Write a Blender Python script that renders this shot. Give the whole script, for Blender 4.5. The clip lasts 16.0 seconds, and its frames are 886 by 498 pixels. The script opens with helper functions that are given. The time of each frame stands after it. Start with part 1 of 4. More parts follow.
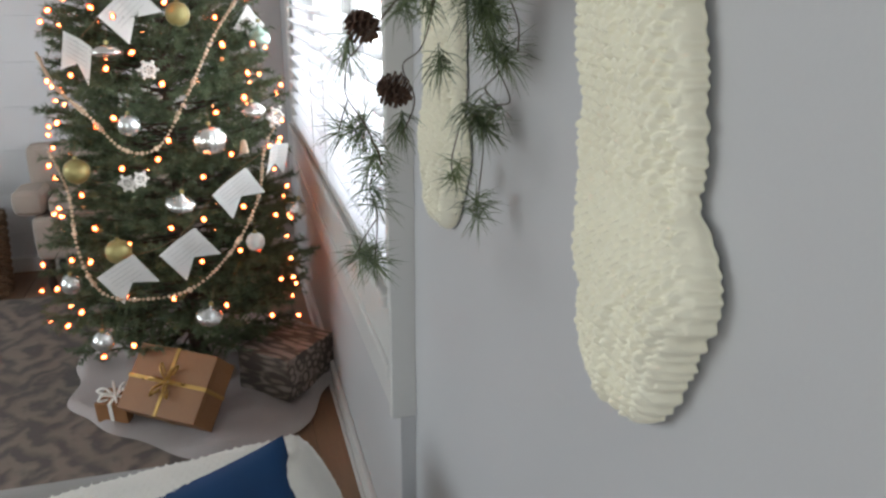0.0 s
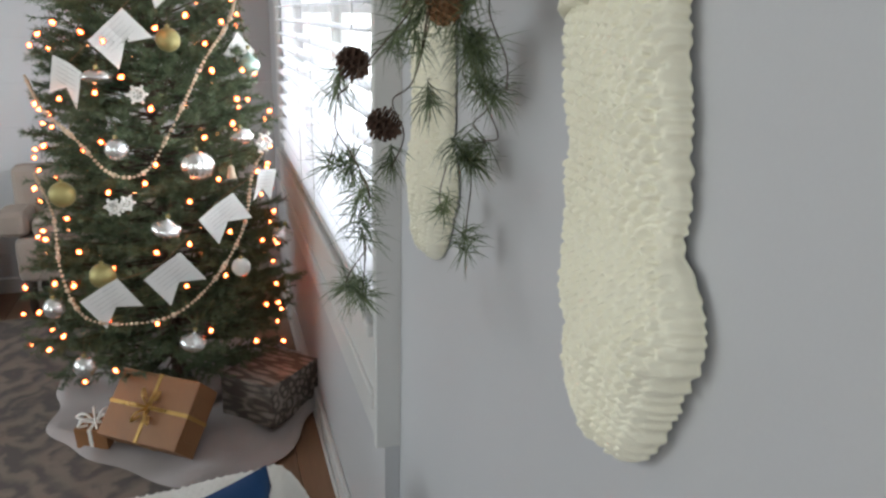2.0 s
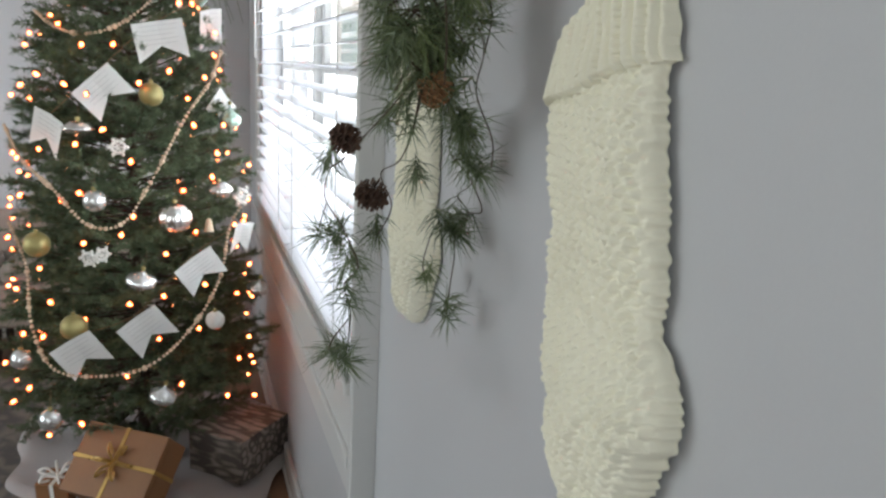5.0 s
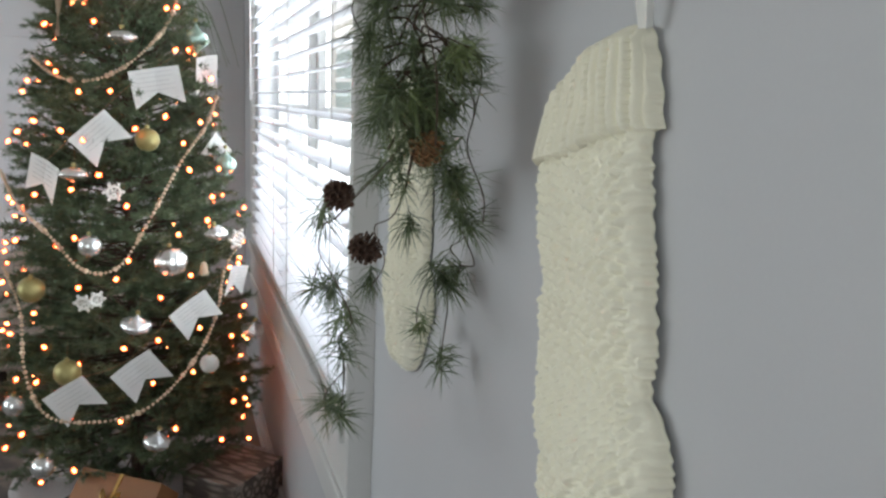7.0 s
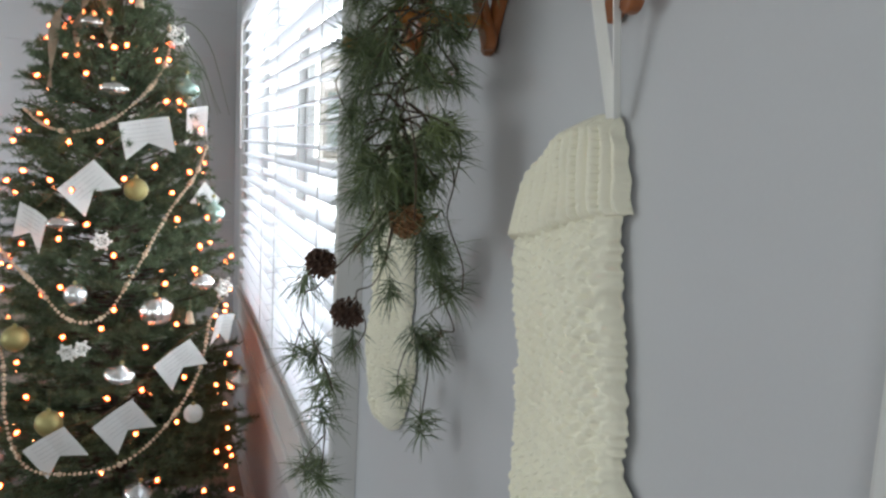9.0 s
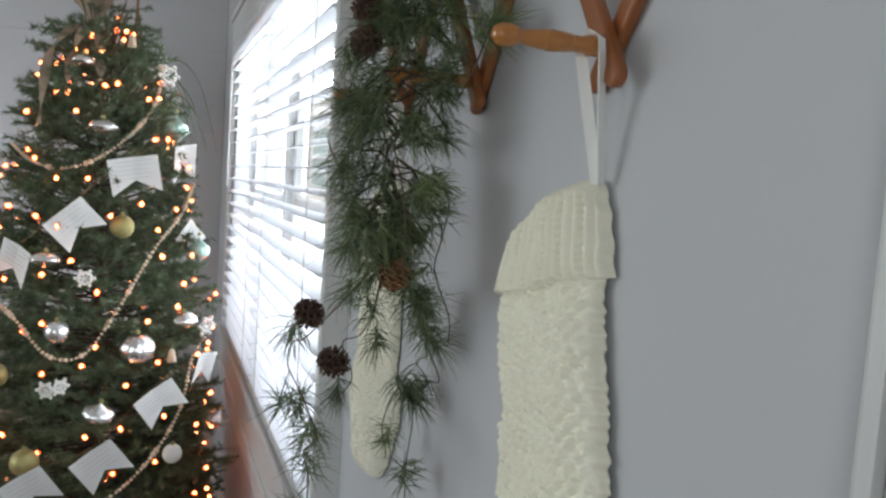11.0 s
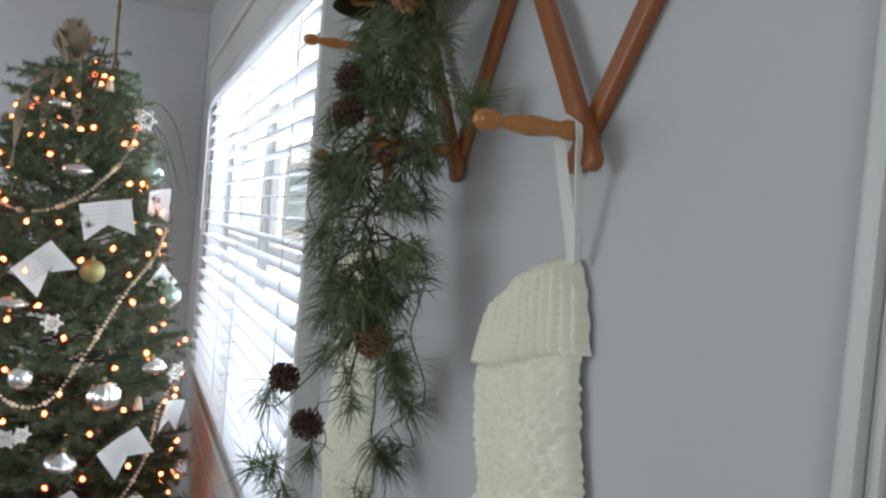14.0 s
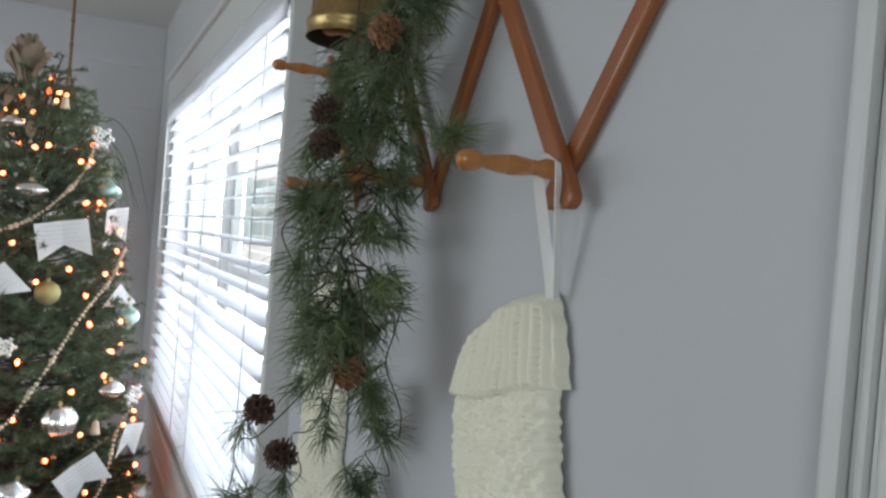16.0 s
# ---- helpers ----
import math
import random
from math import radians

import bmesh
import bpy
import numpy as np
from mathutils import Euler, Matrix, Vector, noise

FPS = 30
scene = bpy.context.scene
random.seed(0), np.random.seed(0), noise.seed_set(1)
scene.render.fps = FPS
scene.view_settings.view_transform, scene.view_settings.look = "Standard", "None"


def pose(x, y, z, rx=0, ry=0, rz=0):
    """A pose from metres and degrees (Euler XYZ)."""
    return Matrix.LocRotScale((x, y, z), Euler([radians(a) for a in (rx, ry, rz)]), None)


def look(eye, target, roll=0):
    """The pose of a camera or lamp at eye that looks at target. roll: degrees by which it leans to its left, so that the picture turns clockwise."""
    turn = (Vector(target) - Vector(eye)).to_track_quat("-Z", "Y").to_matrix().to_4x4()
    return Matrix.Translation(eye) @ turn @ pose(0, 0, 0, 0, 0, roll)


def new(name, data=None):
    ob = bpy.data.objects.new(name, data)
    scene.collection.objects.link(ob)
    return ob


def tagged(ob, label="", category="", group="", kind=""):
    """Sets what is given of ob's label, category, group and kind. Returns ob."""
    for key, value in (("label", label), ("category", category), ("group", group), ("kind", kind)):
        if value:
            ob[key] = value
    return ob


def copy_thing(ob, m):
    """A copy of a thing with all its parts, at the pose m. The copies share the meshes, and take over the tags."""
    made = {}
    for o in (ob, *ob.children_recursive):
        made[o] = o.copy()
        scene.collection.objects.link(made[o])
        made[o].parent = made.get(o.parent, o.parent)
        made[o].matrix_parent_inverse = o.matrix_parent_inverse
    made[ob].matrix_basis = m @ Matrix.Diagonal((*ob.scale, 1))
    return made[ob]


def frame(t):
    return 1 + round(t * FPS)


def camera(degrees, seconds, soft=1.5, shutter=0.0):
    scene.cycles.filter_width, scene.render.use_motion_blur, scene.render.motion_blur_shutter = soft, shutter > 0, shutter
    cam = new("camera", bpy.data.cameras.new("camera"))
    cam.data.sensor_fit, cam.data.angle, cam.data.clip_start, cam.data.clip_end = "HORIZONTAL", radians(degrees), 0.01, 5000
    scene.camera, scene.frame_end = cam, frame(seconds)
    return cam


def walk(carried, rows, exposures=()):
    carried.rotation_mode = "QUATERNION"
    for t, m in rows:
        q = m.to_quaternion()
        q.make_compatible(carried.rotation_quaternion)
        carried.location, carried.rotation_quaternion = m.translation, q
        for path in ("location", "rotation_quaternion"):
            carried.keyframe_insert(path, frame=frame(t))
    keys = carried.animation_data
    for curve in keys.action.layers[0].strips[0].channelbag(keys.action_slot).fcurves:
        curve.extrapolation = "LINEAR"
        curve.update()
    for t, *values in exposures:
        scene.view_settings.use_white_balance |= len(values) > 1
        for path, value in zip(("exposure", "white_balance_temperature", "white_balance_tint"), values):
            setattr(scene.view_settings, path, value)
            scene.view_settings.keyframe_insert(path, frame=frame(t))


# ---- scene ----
cam = camera(60.9, 16.0, soft=2.5)
PATH = [
    (0, look((-0.3144, 0.0852, 1.3080), (0.3084, 2.2668, 0.5244), 0.2)),
    (0.5, look((-0.3168, 0.0840, 1.3116), (0.3204, 2.2680, 0.5472), 0.6)),
    (1, look((-0.3168, 0.0816, 1.3152), (0.3324, 2.2704, 0.5760), 0.8)),
    (1.5, look((-0.3156, 0.0816, 1.3188), (0.3444, 2.2728, 0.5940), 0.9)),
    (2, look((-0.3168, 0.0840, 1.3200), (0.3552, 2.2752, 0.6096), 1.2)),
    (2.5, look((-0.3192, 0.0840, 1.3260), (0.3672, 2.2776, 0.6372), 1.3)),
    (3, look((-0.3276, 0.0816, 1.3320), (0.3768, 2.2800, 0.6768), 1.7)),
    (3.5, look((-0.3348, 0.0780, 1.3380), (0.3864, 2.2812, 0.7152), 2.1)),
    (4, look((-0.3384, 0.0720, 1.3416), (0.4044, 2.2752, 0.7428), 2.5)),
    (6.5, look((-0.3384, 0.0684, 1.3632), (0.4440, 2.2860, 0.8856), 2.7)),
    (7, look((-0.3384, 0.0648, 1.3716), (0.4476, 2.2872, 0.9240), 2.5)),
    (7.5, look((-0.3360, 0.0600, 1.3788), (0.4536, 2.2884, 0.9636), 2.4)),
    (8, look((-0.3348, 0.0564, 1.3848), (0.4632, 2.2860, 1.0008), 2.5)),
    (8.5, look((-0.3348, 0.0528, 1.3944), (0.4728, 2.2848, 1.0380), 2.7)),
    (9, look((-0.3336, 0.0504, 1.4052), (0.4848, 2.2836, 1.0848), 2.9)),
    (11.5, look((-0.3444, 0.0384, 1.4292), (0.5256, 2.2680, 1.2492), 4.3)),
    (12, look((-0.3444, 0.0432, 1.4340), (0.5268, 2.2740, 1.2780), 4.6)),
    (12.5, look((-0.3456, 0.0432, 1.4388), (0.5328, 2.2728, 1.3044), 4.7)),
    (13, look((-0.3492, 0.0432, 1.4448), (0.5436, 2.2680, 1.3344), 4.9)),
    (13.5, look((-0.3540, 0.0384, 1.4532), (0.5640, 2.2536, 1.3644), 5.0)),
    (14, look((-0.3528, 0.0360, 1.4544), (0.5868, 2.2428, 1.3836), 5.0)),
    (14.5, look((-0.3564, 0.0336, 1.4616), (0.6048, 2.2308, 1.4040), 4.7)),
    (15, look((-0.3648, 0.0312, 1.4676), (0.6288, 2.2164, 1.4268), 4.5)),
    (15.5, look((-0.3720, 0.0348, 1.4688), (0.6636, 2.1984, 1.4340), 4.6)),
    (16, look((-0.3756, 0.0384, 1.4736), (0.6852, 2.1912, 1.4496), 4.7)),
]
walk(cam, PATH, [(0.0, 0.02, 6600, 11), (4.0, -0.03, 6550, 10), (7.0, -0.16, 6470, 10), (12.0, -0.2, 6300, 10), (16.0, -0.22, 6200, 9)])

# ---- light ----
SUN_EL, SUN_AZ = 48.0, 178.0
world = bpy.data.worlds.new("world")
scene.world = world
world.use_nodes = True
wnt = world.node_tree
sky = wnt.nodes.new("ShaderNodeTexSky")
sky.sky_type = "NISHITA"
sky.sun_disc = False
sky.sun_elevation, sky.sun_rotation = radians(SUN_EL), radians(SUN_AZ)
sky.dust_density = 3.0
wnt.links.new(sky.outputs[0], wnt.nodes["Background"].inputs[0])
wnt.nodes["Background"].inputs[1].default_value = 0.15
sun = new("sun", bpy.data.lights.new("sun", "SUN"))
sun.data.energy, sun.data.angle, sun.data.color = 5.0, radians(0.5), (1.0, 0.95, 0.88)
sd = Vector((math.sin(radians(SUN_AZ)) * math.cos(radians(SUN_EL)), math.cos(radians(SUN_AZ)) * math.cos(radians(SUN_EL)), math.sin(radians(SUN_EL))))
sun.matrix_world = look(sd * 50, (0, 0, 0))


def window_light(name, eye, target, w, h, watts, color):
    ob = new(name, bpy.data.lights.new(name, "AREA"))
    ob.data.shape, ob.data.size, ob.data.size_y = "RECTANGLE", w, h
    ob.data.energy, ob.data.color = watts, color
    ob.matrix_world = look(eye, target)
    return ob


# daylight that comes in by the windows of the room
window_light("daylight_west", (-4.08, 2.05, 1.45), (0, 2.05, 1.35), 2.1, 1.4, 54, (0.86, 0.95, 0.985))
window_light("daylight_south", (-2.2, -2.08, 1.45), (-2.0, 2, 1.3), 1.5, 1.4, 29, (0.87, 0.955, 0.985))
window_light("daylight_east_low", (0.16, 2.37, 1.07), (-2, 2.37, 1.0), 1.8, 0.54, 20, (0.87, 0.95, 1.0))
window_light("daylight_east_high", (0.16, 2.37, 1.80), (-2, 2.37, 1.7), 1.8, 0.20, 12.5, (0.87, 0.95, 1.0))
window_light("daylight_east_mid", (0.16, 3.0, 1.52), (-2, 3.0, 1.5), 0.56, 0.34, 4.5, (0.87, 0.95, 1.0))


# ---- helpers of this scene ----
def mesh_object(name, verts, faces, mat, parent=None, label="", smooth=False):
    me = bpy.data.meshes.new(name)
    me.from_pydata([tuple(v) for v in verts], [], [tuple(f) for f in faces])
    me.update()
    if smooth:
        me.polygons.foreach_set("use_smooth", [True] * len(me.polygons))
    if mat:
        me.materials.append(mat)
    ob = new(name, me)
    if parent:
        ob.parent = parent
    if label:
        ob["label"] = label
    return ob


def part(name, bm, mat, parent=None, label="", smooth=False):
    me = bpy.data.meshes.new(name)
    bm.to_mesh(me)
    bm.free()
    if smooth:
        me.polygons.foreach_set("use_smooth", [True] * len(me.polygons))
    me.materials.append(mat)
    ob = new(name, me)
    if parent:
        ob.parent = parent
    if label:
        ob["label"] = label
    return ob


def box(x0, x1, y0, y1, z0, z1, bevel=0.0, seg=1):
    bm = bmesh.new()
    bmesh.ops.create_cube(bm, size=1)
    for v in bm.verts:
        v.co = Vector(((x0 + x1) / 2 + v.co.x * (x1 - x0), (y0 + y1) / 2 + v.co.y * (y1 - y0), (z0 + z1) / 2 + v.co.z * (z1 - z0)))
    if bevel:
        bmesh.ops.bevel(bm, geom=bm.edges[:], offset=bevel, segments=seg, affect="EDGES", profile=0.6)
    return bm


def thing(name, at, label, category, group="", kind=""):
    ob = new(name)
    ob.location = at
    ob.empty_display_size = 0.05
    return tagged(ob, label, category, group, kind)


def lathe(profile, n=24, axis="z"):
    """Verts and faces of a turned shape from (radius, height) pairs."""
    vs, fs = [], []
    for r, h in profile:
        for k in range(n):
            a = 2 * math.pi * k / n
            vs.append((r * math.cos(a), r * math.sin(a), h))
    for i in range(len(profile) - 1):
        for k in range(n):
            fs.append((i * n + k, i * n + (k + 1) % n, (i + 1) * n + (k + 1) % n, (i + 1) * n + k))
    fs.append(tuple(range(n - 1, -1, -1)))
    fs.append(tuple((len(profile) - 1) * n + k for k in range(n)))
    return vs, fs


def smooth_line(pts, n):
    """Catmull-Rom through the points, n samples for each stretch."""
    p = [Vector(q) for q in pts]
    p = [2 * p[0] - p[1]] + p + [2 * p[-1] - p[-2]]
    out = []
    for i in range(1, len(p) - 2):
        for k in range(n):
            t = k / n
            a, b, c, d = p[i - 1], p[i], p[i + 1], p[i + 2]
            out.append(0.5 * (2 * b + (c - a) * t + (2 * a - 5 * b + 4 * c - d) * t * t + (3 * b - a - 3 * c + d) * t ** 3))
    out.append(p[-2])
    return out


def tube(pts, radius, sides=6, taper=1.0):
    """Verts and faces of a tube along the points."""
    vs, fs = [], []
    m = len(pts)
    for i, p in enumerate(pts):
        d = (pts[min(i + 1, m - 1)] - pts[max(i - 1, 0)])
        d = d.normalized() if d.length > 1e-9 else Vector((0, 0, 1))
        u = d.cross(Vector((0.31, 0.9, 0.2))).normalized()
        w = d.cross(u)
        r = radius * (1 + (taper - 1) * i / max(1, m - 1))
        for k in range(sides):
            a = 2 * math.pi * k / sides
            vs.append(p + u * (r * math.cos(a)) + w * (r * math.sin(a)))
    for i in range(m - 1):
        for k in range(sides):
            fs.append((i * sides + k, i * sides + (k + 1) % sides, (i + 1) * sides + (k + 1) % sides, (i + 1) * sides + k))
    fs.append(tuple(range(sides - 1, -1, -1)))
    fs.append(tuple((m - 1) * sides + k for k in range(sides)))
    return vs, fs


class Gather:
    """Collects many small shapes into one mesh."""

    def __init__(self):
        self.v, self.f = [], []

    def add(self, vf):
        o = len(self.v)
        self.v += vf[0]
        self.f += [tuple(i + o for i in f) for f in vf[1]]

    def needle(self, base, tip, width):
        d = (tip - base)
        u = d.cross(Vector((random.random() - 0.5, random.random() - 0.5, random.random() - 0.5)))
        if u.length < 1e-9:
            return
        u = u.normalized() * width
        w = d.cross(u).normalized() * width
        o = len(self.v)
        self.v += [base + u, base - u * 0.5 + w * 0.8, base - u * 0.5 - w * 0.8, tip]
        self.f += [(o, o + 1, o + 3), (o + 1, o + 2, o + 3), (o + 2, o, o + 3)]

    def make(self, name, mat, parent=None, label="", smooth=False):
        return mesh_object(name, self.v, self.f, mat, parent, label, smooth)


# ---- materials ----
def material(name, color, rough=0.6, metal=0.0, vary=0.06, scale=8.0, fine=120.0, bump=0.05, dist=0.002, rand=0.0, island=0.0, sheen=0.0, second=None, stretch=(1, 1, 1), coat=0.0):
    """A surface with coarse and fine variation of its colour, and relief."""
    m = bpy.data.materials.new(name)
    m.use_nodes = True
    nt = m.node_tree
    N, L = nt.nodes.new, nt.links.new
    b = nt.nodes["Principled BSDF"]
    b.inputs["Roughness"].default_value, b.inputs["Metallic"].default_value = rough, metal
    b.inputs["Sheen Weight"].default_value = sheen
    b.inputs["Coat Weight"].default_value = coat
    tc, mp = N("ShaderNodeTexCoord"), N("ShaderNodeMapping")
    mp.inputs["Scale"].default_value = stretch
    L(tc.outputs["Object"], mp.inputs[0])
    n1, n2 = N("ShaderNodeTexNoise"), N("ShaderNodeTexNoise")
    for n, s, d in ((n1, scale, 5.0), (n2, fine, 3.0)):
        n.inputs["Scale"].default_value, n.inputs["Detail"].default_value = s, d
        L(mp.outputs[0], n.inputs["Vector"])
    ramp = N("ShaderNodeMix")
    ramp.data_type = "RGBA"
    c2 = second or tuple(min(1, c * (1 + 2 * vary)) for c in color)
    ramp.inputs[6].default_value = (*[c * (1 - vary) for c in color], 1)
    ramp.inputs[7].default_value = (*c2, 1)
    add = N("ShaderNodeMath")
    add.operation = "MULTIPLY_ADD"
    L(n2.outputs[0], add.inputs[0])
    add.inputs[1].default_value = 0.45
    sub = N("ShaderNodeMath")
    sub.operation = "MULTIPLY_ADD"
    L(n1.outputs[0], sub.inputs[0])
    sub.inputs[1].default_value, sub.inputs[2].default_value = 1.3, -0.42
    L(sub.outputs[0], add.inputs[2])
    last = add.outputs[0]
    for amount, node, out in ((rand, "ShaderNodeObjectInfo", "Random"), (island, "ShaderNodeNewGeometry", "Random Per Island")):
        if amount:
            q, s2 = N(node), N("ShaderNodeMath")
            s2.operation = "MULTIPLY_ADD"
            L(q.outputs[out], s2.inputs[0])
            s2.inputs[1].default_value = amount
            L(last, s2.inputs[2])
            last = s2.outputs[0]
    L(last, ramp.inputs[0])
    L(ramp.outputs[2], b.inputs["Base Color"])
    rv = N("ShaderNodeMath")
    rv.operation = "MULTIPLY_ADD"
    L(n1.outputs[0], rv.inputs[0])
    rv.inputs[1].default_value, rv.inputs[2].default_value = 0.2, rough - 0.1
    L(rv.outputs[0], b.inputs["Roughness"])
    if bump:
        bp = N("ShaderNodeBump")
        bp.inputs["Strength"].default_value, bp.inputs["Distance"].default_value = bump, dist
        L(n2.outputs[0], bp.inputs["Height"])
        L(bp.outputs[0], b.inputs["Normal"])
    return m


def glow(name, color, strength):
    m = bpy.data.materials.new(name)
    m.use_nodes = True
    b = m.node_tree.nodes["Principled BSDF"]
    b.inputs["Base Color"].default_value = (*color, 1)
    b.inputs["Emission Color"].default_value = (*color, 1)
    b.inputs["Emission Strength"].default_value = strength
    return m


def glass(name, color=(1, 1, 1), rough=0.0):
    m = bpy.data.materials.new(name)
    m.use_nodes = True
    b = m.node_tree.nodes["Principled BSDF"]
    b.inputs["Base Color"].default_value = (*color, 1)
    b.inputs["Transmission Weight"].default_value = 1.0
    b.inputs["Roughness"].default_value = rough
    b.inputs["IOR"].default_value = 1.45
    return m


def thin_white(name, color, through_amount):
    """White slats that let some daylight through."""
    m = material(name, color, 0.45, vary=0.02, scale=3, bump=0.02)
    nt = m.node_tree
    mix, tr = nt.nodes.new("ShaderNodeMixShader"), nt.nodes.new("ShaderNodeBsdfTranslucent")
    tr.inputs[0].default_value = (*color, 1)
    mix.inputs[0].default_value = through_amount
    out = nt.nodes["Material Output"]
    nt.links.new(nt.nodes["Principled BSDF"].outputs[0], mix.inputs[1])
    nt.links.new(tr.outputs[0], mix.inputs[2])
    nt.links.new(mix.outputs[0], out.inputs[0])
    return m


M_WALL = material("grey_wall_paint", (0.52, 0.52, 0.53), 0.55, vary=0.025, scale=2.5, fine=260, bump=0.12, dist=0.0008)
M_WALL2 = material("grey_shiplap_paint", (0.55, 0.55, 0.565), 0.5, vary=0.03, scale=3, fine=140, bump=0.08, dist=0.001, rand=0.15)
M_TRIM = material("white_trim_paint", (0.62, 0.615, 0.60), 0.35, vary=0.02, scale=4, fine=90, bump=0.05, dist=0.0008)
M_CEIL = material("ceiling_paint", (0.68, 0.67, 0.65), 0.8, vary=0.02, scale=3, fine=200, bump=0.15, dist=0.001)
M_FLOOR = material("brown_floor_boards", (0.17, 0.10, 0.06), 0.4, vary=0.25, scale=5, fine=60, bump=0.08, rand=0.4, stretch=(6, 0.6, 1))
M_KNIT = material("cream_wool_knit", (0.88, 0.845, 0.69), 0.95, vary=0.03, scale=14, fine=900, bump=0.35, dist=0.0012, sheen=0.15)
M_RIBBON = material("white_satin_ribbon", (0.88, 0.87, 0.83), 0.3, vary=0.03, scale=30, fine=500, bump=0.04)
M_OAK = material("honey_oak_wood", (0.27, 0.088, 0.026), 0.35, vary=0.16, scale=10, fine=45, bump=0.06, stretch=(1, 1, 0.18), rand=0.15, coat=0.25)
M_PEG = material("golden_oak_turned", (0.46, 0.185, 0.045), 0.28, vary=0.14, scale=16, fine=70, bump=0.05, stretch=(0.25, 1, 1), coat=0.4)
M_NEEDLE = material("pine_garland_needles", (0.020, 0.043, 0.024), 0.36, vary=0.25, scale=14, fine=90, bump=0, island=0.7, second=(0.16, 0.205, 0.10))
M_FRESH = material("light_pine_needles", (0.05, 0.10, 0.03), 0.4, vary=0.25, scale=14, fine=90, bump=0, island=0.6, second=(0.20, 0.25, 0.10))
M_TREE = material("spruce_needles", (0.026, 0.062, 0.034), 0.6, vary=0.25, scale=7, fine=80, bump=0, island=0.5, second=(0.14, 0.19, 0.10))
M_BARK = material("brown_twig", (0.075, 0.05, 0.035), 0.8, vary=0.25, scale=60, fine=300, bump=0.3)
M_CONE = material("brown_pine_cone", (0.055, 0.028, 0.02), 0.7, vary=0.2, scale=60, fine=300, bump=0.2, island=0.35, second=(0.14, 0.075, 0.05))
M_CONE2 = material("tan_pine_cone", (0.20, 0.085, 0.036), 0.7, vary=0.2, scale=60, fine=300, bump=0.2, island=0.35, second=(0.4, 0.21, 0.1))
M_BRASS = material("aged_brass", (0.30, 0.19, 0.075), 0.36, 0.95, vary=0.3, scale=22, fine=90, bump=0.25, dist=0.003, second=(0.62, 0.44, 0.19))
M_BRASS_IN = material("dark_bell_inside", (0.06, 0.045, 0.03), 0.6, 0.6, vary=0.2, scale=20)
M_SILVER = material("mercury_silver_glass", (0.78, 0.78, 0.76), 0.14, 0.95, vary=0.12, scale=35, fine=160, bump=0.25, dist=0.004)
M_GOLD = material("soft_gold_glitter", (0.36, 0.31, 0.13), 0.42, 0.55, vary=0.15, scale=30, fine=600, bump=0.3)
M_WHITE = material("matte_white_ornament", (0.76, 0.74, 0.70), 0.6, vary=0.06, scale=40, fine=400, bump=0.2)
M_CLEAR = material("silvered_clear_glass", (0.70, 0.72, 0.70), 0.08, 0.75, vary=0.3, scale=45, fine=200, bump=0.3, dist=0.004)
M_GREENG = material("pale_green_glass", (0.45, 0.60, 0.52), 0.12, 0.6, vary=0.2, scale=40, bump=0.2)
M_PAPER = material("white_paper", (0.78, 0.77, 0.75), 0.75, vary=0.03, scale=20, fine=300, bump=0.08)
M_INK = material("faded_grey_print", (0.60, 0.59, 0.58), 0.8, vary=0.05, scale=30, fine=200, bump=0)
M_BEAD = material("raw_wood_beads", (0.60, 0.45, 0.32), 0.65, vary=0.1, scale=60, fine=300, bump=0.1, rand=0.3)
M_TWINE = material("jute_twine", (0.24, 0.155, 0.085), 0.9, vary=0.2, scale=80, fine=500, bump=0.4)
M_BURLAP = material("burlap", (0.31, 0.235, 0.165), 0.9, vary=0.15, scale=30, fine=450, bump=0.5, dist=0.003)
M_WIRE = material("dark_green_wire", (0.02, 0.05, 0.02), 0.5, vary=0.1)
M_BULB = glow("warm_filament", (1.0, 0.34, 0.11), 25.0)
# orange halo round each bulb, put in as a half-clear emitting shell
M_HALO = glow("amber_bulb_halo", (1.0, 0.13, 0.02), 1.3)
nt_ = M_HALO.node_tree
mix_, clear_ = nt_.nodes.new("ShaderNodeMixShader"), nt_.nodes.new("ShaderNodeBsdfTransparent")
mix_.inputs[0].default_value = 0.40
nt_.links.new(nt_.nodes["Principled BSDF"].outputs[0], mix_.inputs[2])
nt_.links.new(clear_.outputs[0], mix_.inputs[1])
nt_.links.new(mix_.outputs[0], nt_.nodes["Material Output"].inputs[0])
M_KRAFT = material("kraft_paper", (0.27, 0.125, 0.05), 0.55, vary=0.1, scale=9, fine=120, bump=0.06)
M_GOLDR = material("gold_ribbon", (0.46, 0.28, 0.08), 0.3, 0.5, vary=0.1, scale=30)
M_SKIRT = material("white_plush", (0.40, 0.36, 0.35), 0.95, vary=0.05, scale=14, fine=260, bump=0.6, dist=0.006, sheen=0.3)
M_THROW = material("cream_woven_throw", (0.74, 0.72, 0.67), 0.95, vary=0.05, scale=16, fine=300, bump=0.4, dist=0.003, sheen=0.2)
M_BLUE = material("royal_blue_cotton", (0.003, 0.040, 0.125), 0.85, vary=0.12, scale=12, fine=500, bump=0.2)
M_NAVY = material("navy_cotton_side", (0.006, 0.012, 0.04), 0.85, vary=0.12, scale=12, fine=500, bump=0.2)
M_RED = material("dark_red_cotton", (0.30, 0.02, 0.025), 0.85, vary=0.12, scale=12, fine=500, bump=0.2)
M_SOFA = material("grey_sofa_fabric", (0.30, 0.29, 0.28), 0.9, vary=0.08, scale=12, fine=600, bump=0.3)
